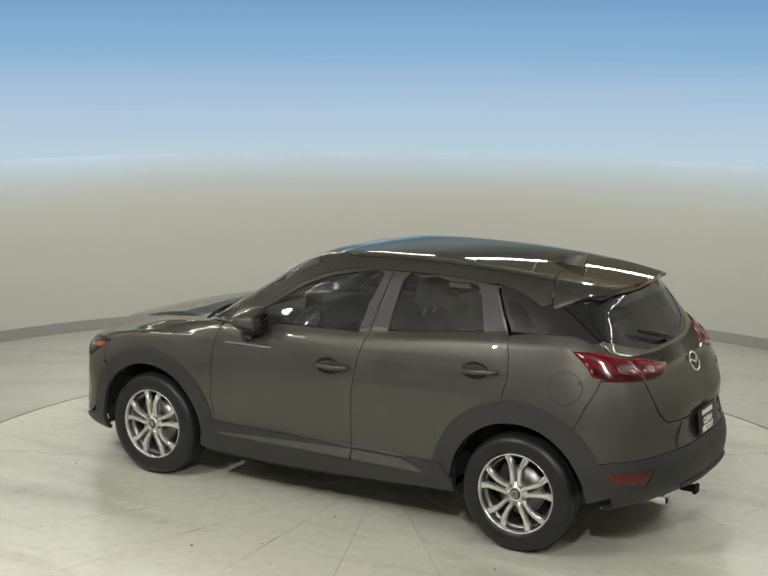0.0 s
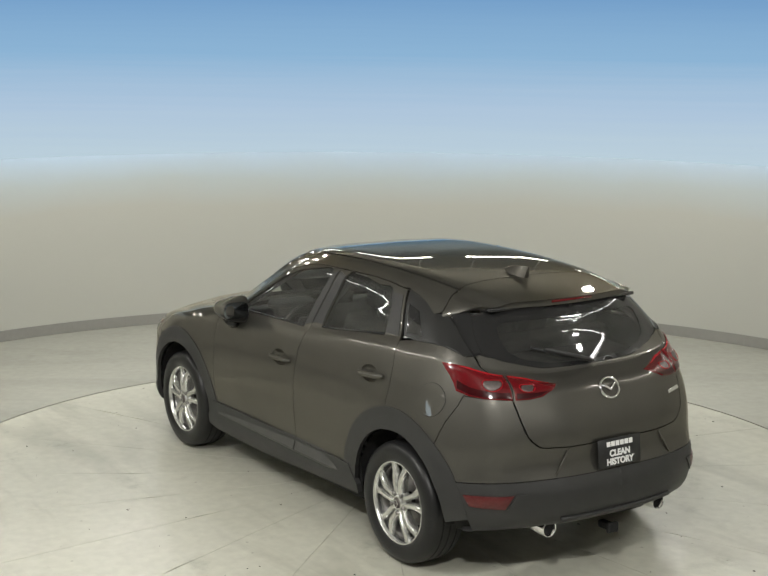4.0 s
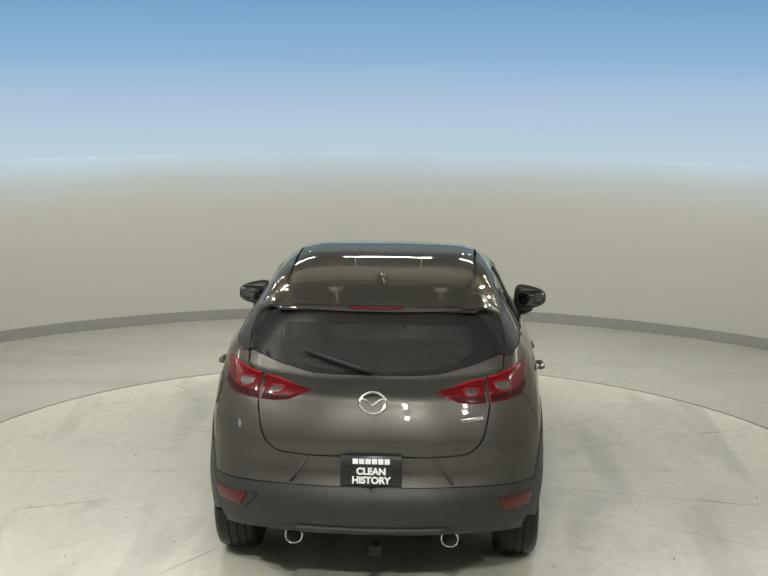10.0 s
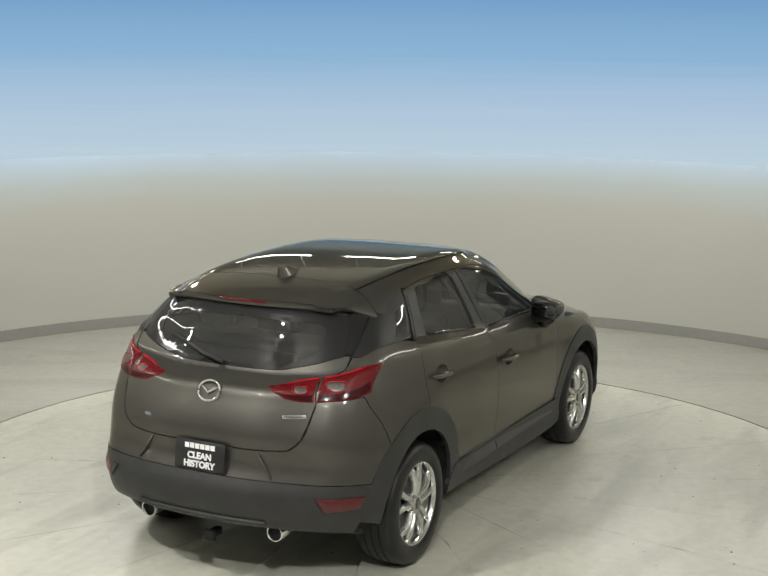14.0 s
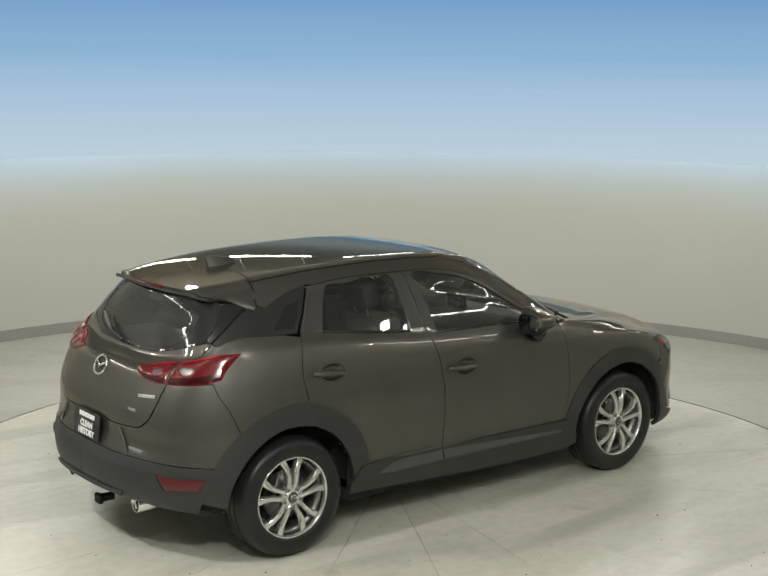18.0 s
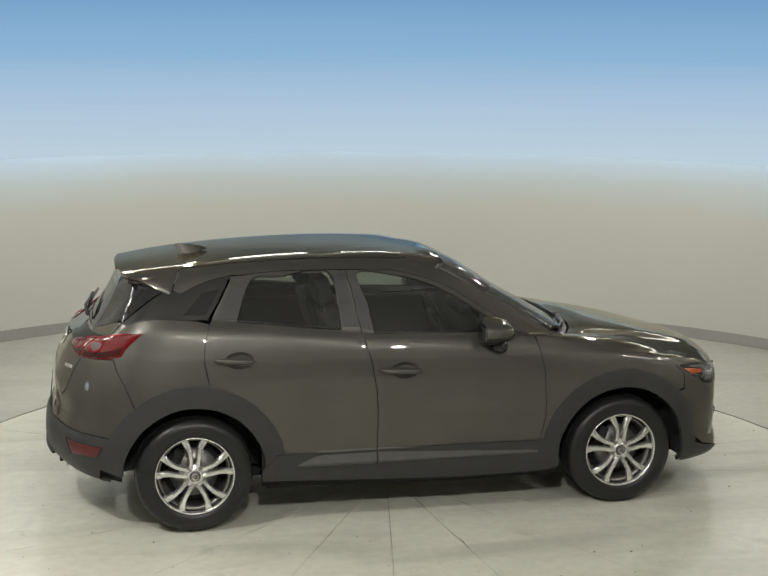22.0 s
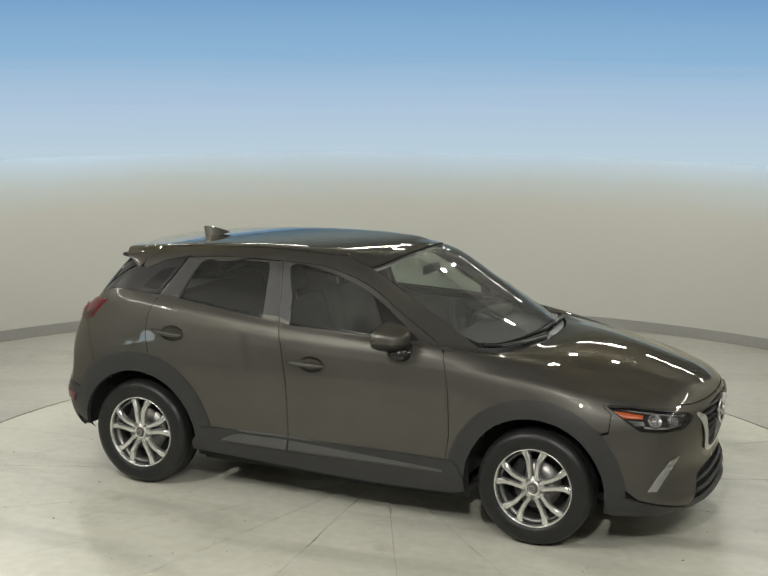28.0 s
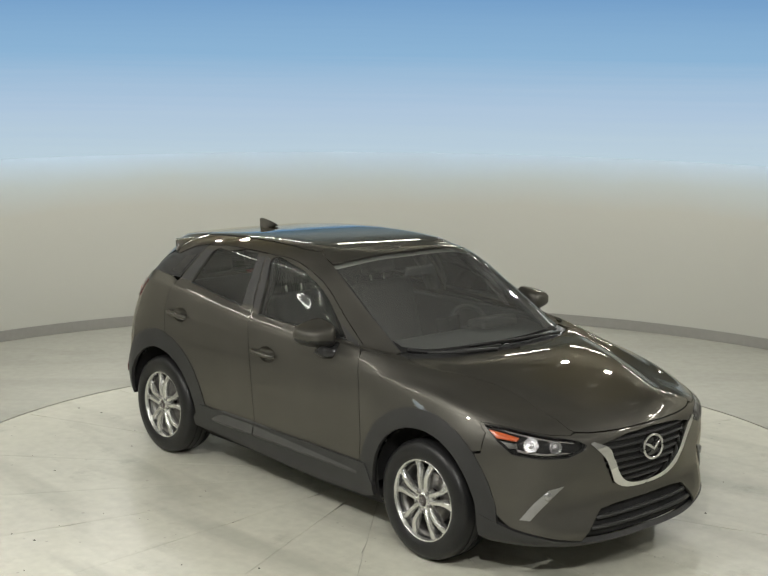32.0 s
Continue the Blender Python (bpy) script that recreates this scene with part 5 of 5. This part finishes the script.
# spoiler with the high brake lamp
SPOIL_FRONT = [(x - .0035, y, float(roof_top(x - .0035, y))) for x, y in ((-1.25, 0), (-1.255, .2), (-1.275, .34), (-1.305, .44), (-1.335, .50))] + [tuple(np.array(skin(a, b)) + (-.003, 0, 0)) for a, b in ((9.692, 10.4), (9.687, 9.75), (9.617, 9.385))]
SPOIL_TAIL = [(x, y, float(roof_top(x, y))) for x, y in ((-1.675, 0), (-1.670, .16), (-1.655, .30), (-1.635, .40), (-1.605, .465))] + [ (-1.555, .545, 1.408), (-1.48, .596, 1.375), (-1.405, .644, 1.337)]


def spoiler():
    bm = bmesh.new()
    rows = []
    pts = np.array([SPOIL_FRONT, SPOIL_TAIL])
    fine = []
    for line in pts:
        p = line[:, None, :]
        tangent, step = spline(p)
        fine.append(run(p, tangent, step, np.linspace(0, 7, 37))[:, 0])
    for k, (a, b) in enumerate(zip(*fine)):
        f = k / 36
        drop = .034 * (1 - f**2) + .002
        row = []
        for q in (0, .15, .3, .45, .6, .75, .9):
            m = a + (b - a) * q
            flat = float(ease((.53 - m[1]) / .06))
            m[2] += flat * (float(roof_top(m[0], m[1])) - m[2])
            m[1] += .010 * math.sin(math.pi * q) * f
            row.append(m)
        row += [b + (0.0, 0, 0), b + (.006, 0, -.008), b + (.012, -.004 * f, -drop), b + (.06 * (1 - f) + .012, -.02 * f, -drop * 1.15), a + (-.16 * (1 - f) - .01, -.03 * f, -.05 * (1 - f) - .004)]
        rows.append([bm.verts.new(m) for m in row])
    for p, q in zip(rows, rows[1:]):
        for i in range(len(p) - 1):
            bm.faces.new((p[i], p[i + 1], q[i + 1], q[i]))
    bmesh.ops.recalc_face_normals(bm, faces=bm.faces)
    if sum(f.normal.z for f in bm.faces if f.calc_center_median().z > 1.44) < 0:
        bmesh.ops.reverse_faces(bm, faces=bm.faces)
    bm = merge(bm, mirrored(bm))
    bmesh.ops.remove_doubles(bm, verts=[v for v in bm.verts if abs(v.co.y) < 1e-5], dist=2e-4)
    return bm


spoil = part("spoiler", spoiler(), PAINT, tailgate, "painted roof spoiler")
sharp = spoil.modifiers.new("edges", "EDGE_SPLIT")
sharp.split_angle = radians(50)
part("spoiler_underside", moved(box((.09, 1.02, .02), (0, 0, 0), .004, 1), pose(-1.575, 0, 1.388, 0, 10, 0)), GLOSS_BLACK, tailgate, "black underside of the spoiler")
part("high_brake_lamp", box((.012, .28, .014), (-1.668, 0, 1.417), .003, 1), RED_LENS, tailgate, "thin red high brake lamp")


# shark fin aerial
def fin():
    bm = bmesh.new()
    rows = []
    for k in range(9):
        f = k / 8
        x = -1.118 - .175 * f
        h = .085 * f**0.75 if f < .92 else .078
        w = .034 * math.sin(math.pi * min(1, .18 + f * .62))
        z = 1.507 - .048 * f
        rows.append([bm.verts.new(c) for c in ((x, w, z), (x - .010 * f, w * .55, z + h * .55), (x - .022 * f, .004, z + h), (x - .022 * f, -.004, z + h), (x - .010 * f, -w * .55, z + h * .55), (x, -w, z))])
    for p, q in zip(rows, rows[1:]):
        for i in range(5):
            bm.faces.new((p[i], p[i + 1], q[i + 1], q[i]))
    bm.faces.new(rows[-1])
    bmesh.ops.recalc_face_normals(bm, faces=bm.faces)
    return bm


aerial = part("aerial", fin(), PAINT, car, "painted shark fin aerial")
aerial.modifiers.new("edges", "EDGE_SPLIT").split_angle = radians(45)

# exhaust tips and tow socket
for y in (.39, -.39):
    part("exhaust_tip", moved(lathe(((.036, .10), (.038, .0), (.042, -.005), (.045, .0), (.044, .10)), 28, "x"), Matrix.Translation((-1.985, y, .312))), CHROME, car, "round chrome exhaust tip")
    part("exhaust_bore", moved(lathe(((.001, .02), (.0375, .02)), 20, "x"), Matrix.Translation((-1.985, y, .312))), DARK, car, "dark bore of the exhaust")
part("tow_socket", merge(box((.10, .04, .04), (-1.98, -.02, .250), .008), box((.025, .07, .055), (-2.02, -.02, .250), .01)), DARK, car, "black tow socket under the bumper")

# headlamps
bowls = both("headlamp", LAMP_GREY, car, lamp_shape, "clear headlamp with an amber marker", lift=-0.032, depth=0.0, gap=-.006)
both("headlamp_wall", GLOSS_BLACK, car, lamp_shape, "", lift=-0.002, depth=0.034, gap=-.001, holes=[[("uv", 1.9 + (a - 1.9) * .965, 4.0 + (b - 4.0) * .945) for _, a, b in lamp_shape]])
for lamp, side in zip(bowls, (1, -1)):
    for u, v, r in ((2.0, 3.92, .036), (1.58, 3.78, .031)):
        m = on_skin(u, v, side, -.020)
        part("projector", moved(lathe(((.001, .012), (r * .45, .010), (r * .7, .0), (r * .74, .006), (r, .009), (r * 1.12, .004), (r * 1.15, -.015)), 28), m), LAMP_GREY, lamp, "round projector lamp")
    amber = sheet_mesh(uvs((2.84, 4.40), (2.5, 4.44), (2.22, 4.34), (2.27, 4.0), (2.66, 3.97)), lift=-.008, depth=.012, dome=.003)
    part("marker", amber if side > 0 else mirrored(amber), AMBER, lamp, "amber side marker", smooth=False)
    for outline, tone, name in ((((2.80, 4.54), (2.4, 4.70), (2.05, 4.68), (1.75, 4.42), (1.5, 4.18), (1.28, 3.94), (1.32, 3.88), (1.55, 4.08), (1.80, 4.30), (2.1, 4.50), (2.4, 4.54)), CLEAR_LAMP, "silver strip in the headlamp"),
                                (((2.28, 3.70), (2.25, 3.56), (1.75, 3.46), (1.34, 3.48), (1.42, 3.56), (1.75, 3.56)), CLEAR_LAMP, "silver lower strip in the headlamp"),
                                (((2.58, 3.92), (2.26, 3.92), (2.24, 3.70), (2.42, 3.66)), CHROME, "bright corner reflector")):
        strip = sheet_mesh(uvs(*outline), lift=-.012, depth=.010, dome=.002)
        part("light_strip", strip if side > 0 else mirrored(strip), tone, lamp, name, smooth=False)
    cover = sheet_mesh(lamp_shape, lift=.001, depth=.006)
    part("lens", cover if side > 0 else mirrored(cover), LENS, lamp, "clear lens", smooth=False)

# grille, chrome surround, air intake, fog bezels
grille = tagged(middle("grille", GLOSS_BLACK, car, [("f", a, b) for a, b in GRILLE], lift=-0.055, depth=0.0, gap=-.004), "black grille with level bars")
for k in range(7):
    z = .505 + k * .040
    half = np.interp(z, [.468, .515, .62, .735], [.16, .25, .325, .375])
    pts = []
    for y in np.linspace(0, half, 9):
        u, v = locate("f", y, z)
        q = skin(u, v)
        pts.append((q[0] - .026, y, z))
    line = [(x, -y, z) for x, y, z in pts[:0:-1]] + pts
    part("grille_bar", moved(tube([(x, y, 0) for x, y, z in line], .0125, 8), Matrix.Translation((0, 0, z)) @ Matrix.Diagonal((1, 1, .62, 1))), PLASTIC, grille)
middle("grille_surround", CHROME, bumper_f, bend("uv", [(0, 2.11), (.22, 2.13), (.42, 2.20), (.58, 2.36), (.70, 2.70), (.88, 3.40), (1.04, 3.82)]) + bend("uv", [(.98, 3.90), (.80, 3.68), (.66, 3.05), (.53, 2.60), (.38, 2.36), (.20, 2.26), (0, 2.23)]), "wide chrome grille surround", lift=.012, depth=.03)
part("emblem", moved(wing_badge(.078, .062, .0085), Matrix.Translation((2.146, 0, .672)) @ pose(0, 0, 0, 0, 0, -90) @ pose(0, 0, 0, 6, 0, 0)), CHROME, car, "chrome oval emblem on the grille")
part("emblem_plate", moved(lathe(((.001, -.012), (.9, -.012), (1, -.03)), 28), Matrix.Translation((2.146, 0, .672)) @ pose(0, 0, 0, 0, 0, -90) @ Matrix.Diagonal((.074, 1, .058, 1))), GLOSS_BLACK, car, "black plate behind the emblem")
intake = middle("air_intake", DARK, bumper_f, [("f", a, b) for a, b in INTAKE], "dark lower air intake", lift=-.06, depth=0.0, gap=-.004)
for z, half in ((.300, .41), (.345, .37)):
    pts = []
    for y in np.linspace(0, half, 9):
        q = skin(*locate("f", y, z))
        pts.append((q[0] - .018, y, z))
    line = [(x, -y, zz) for x, y, zz in pts[:0:-1]] + pts
    part("intake_bar", tube(line, .012, 8), PLASTIC, bumper_f, "black intake bar")
fogs = both("fog_bezel", FOG_GREY, bumper_f, uvs((1.45, 2.50), (1.70, 2.44), (1.95, 2.12), (2.24, 1.66), (2.06, 1.64), (1.76, 2.04)), "satin grey fog lamp bezel", lift=.006, depth=.016, dome=.003)
for f, side in zip(fogs, (1, -1)):
    part("fog_bulb", moved(lathe(((.001, .006), (.018, .004), (.024, -.002)), 20), on_skin(1.72, 2.27, side, .009)), LAMP_GREY, f, "small round fog lamp")

# fuel flap
fuel = [("uv", *locate("s", -1.546 + .090 * math.cos(t), .955 + .084 * math.sin(t))) for t in np.linspace(0, TAU, 33)[:-1]]
part("flap_seam", tube([tuple(np.array(skin(*p[1:])) + 0.0) for p in fuel], .0028, 6, True), DARK, car, "dark seam round the fuel flap")
part("fuel_flap", sheet_mesh(fuel, lift=.0035, depth=.010, gap=0), PAINT, car, "round painted fuel flap", smooth=False)


# door handles: cup, bar
def handle(door, cup_shape, x0, x1, z0, z1, side):
    cup = sheet_mesh(cup_shape, lift=.0, depth=.0, gap=-.003, dome=-.030, du=.03, dv=.05)
    h = part("handle_cup", cup if side > 0 else mirrored(cup), PAINT, door, "hollow behind the handle", smooth=False)
    pts = []
    for f in np.linspace(0, 1, 11):
        q = skin(*locate("s", x0 + f * (x1 - x0), z0 + f * (z1 - z0)))
        pts.append((q[0], (q[1] + .004 + .028 * min(1, math.sin(math.pi * min(1, max(0, .06 + f * .88))) * 1.5)) * side, q[2]))
    bar = tube(pts, [.009, .012, .014, .0155, .016, .016, .016, .0155, .015, .013, .010], 12)
    return part("door_handle", bar, PAINT, door, "painted pull handle")


for side, k in ((1, 0), (-1, 1)):
    handle(front_door[k], front_cup, *FRONT_HANDLE, side)
    handle(rear_door[k], rear_cup, *REAR_HANDLE, side)


# door mirrors
def mirror(side):
    m = Matrix.Translation((.43, side * .915, 1.118))
    body = bmesh.new()
    bmesh.ops.create_uvsphere(body, u_segments=28, v_segments=16, radius=1)
    for v in body.verts:
        x, y, z = v.co
        x, y, z = (math.copysign(abs(q)**.62, q) for q in (x, y, z))
        y *= side
        grow = 1 - .20 * (side * y)
        v.co = ((.140 * x if x > 0 else .046 * x) - .018 + .012 * side * -y, .104 * y, (.074 * z - .008) * (1.02 - .34 * side * y) * (1 - .22 * max(0, x)))
    bm = body
    if bm.calc_volume(signed=True) < 0:
        bmesh.ops.reverse_faces(bm, faces=bm.faces)
    low = bm.copy()
    bmesh.ops.delete(low, geom=[f for f in low.faces if f.calc_center_median().z > -.026], context="FACES")
    bmesh.ops.scale(low, vec=(1.012, 1.012, 1.02), verts=low.verts)
    mir = part("door_mirror", moved(bm, m), PAINT, car, "painted door mirror on a black foot")
    part("mirror_base", moved(low, m), SATIN, mir, "black lower half of the mirror")
    oval = [(math.copysign(abs(math.cos(t))**.6, math.cos(t)) * .084, math.copysign(abs(math.sin(t))**.6, math.sin(t)) * .052) for t in np.linspace(0, TAU, 33)[:-1]]
    pane = slab(oval, .004, .001)
    part("mirror_glass", moved(pane, m @ Matrix.Translation((-.062, side * .006, -.008)) @ pose(0, 0, 0, 0, 0, -90)), MIRROR, mir, "silvered mirror glass with its dark reflection put in the colour")
    part("mirror_foot", tube([(.47, side * .905, 1.045), (.495, side * .875, 1.012), (.51, side * .835, 1.005), (.52, side * .79, 1.03)], [.048, .042, .038, .050], 12), GLOSS_BLACK, mir, "black mirror foot")
    part("turn_signal", moved(box((.008, .12, .012), (.074, side * .02, .004), .003, 1, (0, 0, side * -8)), m), CLEAR_LAMP, mir, "clear turn signal strip")
    return mir


for side in (1, -1):
    mirror(side)
both("mirror_corner", PLASTIC, car, [("s", .585, 1.082), ("s", .45, 1.172), ("s", .69, 1.062)], "black triangle before the side window", lift=.004, depth=.008)


# wipers
def wiper(points, blade, name, parent):
    arm = part(name, tube(points, [.013, .010, .008, .007][:len(points)], 8), PLASTIC, parent, "black wiper arm")
    part("wiper_blade", merge(tube(blade, .009, 6)), RUBBER, arm, "black wiper blade")
    return arm


def on(u, v, lift, side=1):
    m = on_skin(u, v, side, lift).translation
    return (m.x, m.y, m.z)


wiper([on(1.9, 7.95, .006, 1), on(1.2, 8.02, .014, 1), on(.2, 8.06, .014, 1)], [on(1.6, 8.03, .010, 1), on(.8, 8.05, .010, 1), on(.05, 8.07, .010, 1), on(.8, 8.10, .010, -1)], "wiper", car)
wiper([on(.35, 7.95, .006, -1), on(1.2, 8.00, .014, -1), on(2.1, 8.03, .014, -1)], [on(.2, 8.02, .010, -1), on(1.2, 8.03, .010, -1), on(2.2, 8.05, .010, -1), on(3.0, 8.09, .010, -1)], "wiper", car)
wiper([on(12.98, 8.16, .02, 1), on(12.7, 8.30, .05, 1), on(12.25, 8.62, .045, 1)], [on(12.85, 8.22, .03, 1), on(12.5, 8.42, .03, 1), on(12.05, 8.72, .03, 1)], "rear_wiper", tailgate)

# ---- the cabin ----
def seat(y, x, wide=.50):
    thing = part("seat_cushion", moved(box((.52, wide, .16), (0, 0, 0), .05, 3), pose(x, y, .55, 0, -6, 0)), FABRIC, car, "black cloth seat cushion")
    part("seat_back", moved(box((.14, wide * .94, .62), (0, 0, .30), .055, 3), pose(x - .26, y, .60, 0, -18, 0)), FABRIC, thing, "black cloth seat back")
    part("headrest", moved(box((.10, .26, .17), (0, 0, 0), .04, 3), pose(x - .50, y, 1.30, 0, -14, 0)), FABRIC, thing, "black headrest")
    part("headrest_post", merge(tube(((x - .47, y - .06, 1.12), (x - .50, y - .06, 1.26)), .007), tube(((x - .47, y + .06, 1.12), (x - .50, y + .06, 1.26)), .007)), STEEL, thing, "two steel headrest posts")


seat(.36, .02)
seat(-.36, .02)
bench = part("rear_bench", moved(box((.48, 1.26, .16), (0, 0, 0), .05, 3), pose(-.86, 0, .60, 0, -6, 0)), FABRIC, car, "black cloth rear bench")
part("bench_back", moved(box((.14, 1.26, .56), (0, 0, .27), .05, 3), pose(-1.10, 0, .64, 0, -20, 0)), FABRIC, bench, "black bench back")
for y in (.38, -.38, 0):
    part("headrest", moved(box((.09, .24, .13), (0, 0, 0), .035, 3), pose(-1.32, y, 1.255, 0, -14, 0)), FABRIC, bench, "black headrest")
dash = part("dashboard", moved(box((.46, 1.36, .20), (0, 0, 0), .07, 3), pose(.80, 0, .92, 0, 8, 0)), CABIN, car, "black dashboard")
part("instrument_hood", moved(box((.16, .32, .08), (0, 0, 0), .035, 3), pose(.62, .36, 1.045, 0, -8, 0)), CABIN, dash, "hood over the dials")
part("screen", moved(box((.012, .19, .11), (0, 0, 0), .008, 2), pose(.60, 0, 1.07, 0, -10, 0)), GLOSS_BLACK, dash, "dark centre screen")
wheel_pose = pose(.44, .36, .95, 0, 64, 0)
steer = part("steering_wheel", moved(tube([(.180 * math.cos(t), .180 * math.sin(t), 0) for t in np.linspace(0, TAU, 36)[:-1]], .0155, 8, True), wheel_pose), CABIN, car, "black leather steering wheel")
part("steering_hub", moved(merge(box((.12, .15, .04), (0, 0, .0), .02, 2), box((.03, .34, .018), (.0, 0, 0), .006, 1), box((.17, .035, .018), (.09, 0, 0), .006, 1)), wheel_pose), CABIN, steer, "wheel hub and spokes")
part("mirror_inside", moved(box((.03, .23, .06), (0, 0, 0), .015, 2), pose(.33, 0, 1.375)), CABIN, car, "black inside mirror")
part("tunnel", box((1.4, .24, .30), (.1, 0, .45), .05, 2), CABIN, car, "black centre console")
for y, side in ((.775, 1), (-.775, -1)):
    part("door_card", box((1.52, .06, .62), (-.04, y, .74), .025, 2), CABIN, car, "black door lining")
part("parcel_shelf", box((.50, 1.16, .03), (-1.50, 0, 1.055), .01, 1), CABIN, car, "black parcel shelf")


def liner():
    bm = bmesh.new()
    us, vs = np.linspace(0, 13, 60), np.linspace(10.0, 12, 9)
    U, V = np.meshgrid(us, vs)
    p = skin(U, V)
    _, _, n = frame_at(U, V)
    p = p - np.array((0, 0, .035))
    p[:, :, 1] *= .985
    p[:, 0, 1] = p[:, -1, 1] = 0
    grid = [[bm.verts.new(q) for q in row] for row in p]
    for j in range(8):
        for i in range(59):
            bm.faces.new((grid[j][i], grid[j + 1][i], grid[j + 1][i + 1], grid[j][i + 1]))
    return merge(bm, mirrored(bm))


part("headliner", liner(), HEADLINER, car, "light grey cloth headliner")


# inner faces of the pillars
def pillar(path, w, d):
    bm = bmesh.new()
    rows = []
    for u, v in path:
        m = on_skin(u, v, 1, -.022)
        rows.append([bm.verts.new(m @ Vector(c)) for c in ((-w, 0, 0), (w, 0, 0), (w * .7, -d, 0), (-w * .7, -d, 0))])
    for p, q in zip(rows, rows[1:]):
        for i in range(4):
            bm.faces.new((p[i], p[(i + 1) % 4], q[(i + 1) % 4], q[i]))
    bmesh.ops.recalc_face_normals(bm, faces=bm.faces)
    return bm


for path, w, d in (([(3.75, 8.1), (3.7, 9.0), (3.7, 9.9)], .04, .05), ([(7.05, 8.0), (7.0, 9.0), (7.0, 10.2)], .06, .05), ([(10.0, 8.1), (9.9, 8.9), (9.4, 9.7)], .05, .06)):
    b = pillar(path, w, d)
    part("inner_pillar", mirrored(b), CABIN, car, "dark inner pillar lining")
    part("inner_pillar", b, CABIN, car, "dark inner pillar lining")

# panes let the light of the hall into the cabin
for ob in bpy.data.objects:
    if ob.type == "MESH" and ob.data.materials and ob.data.materials[0] in (TINTED, REAR_PANE, GREEN_GLASS, SCREEN_GLASS, LENS):
        ob.visible_shadow = False

# ---- what turns ----
def motions():
    rows = []
    for k in range(33):
        a = TURN_START + TURN_RATE * k
        rows.append((k, pose(0, 0, 0, 0, 0, a) @ pose(-.0277, -.0136, 0)))
    walk(car, rows)
    walk(turntable, [(k, pose(0, 0, 0, 0, 0, TURN_START + TURN_RATE * k)) for k in range(33)])


motions()
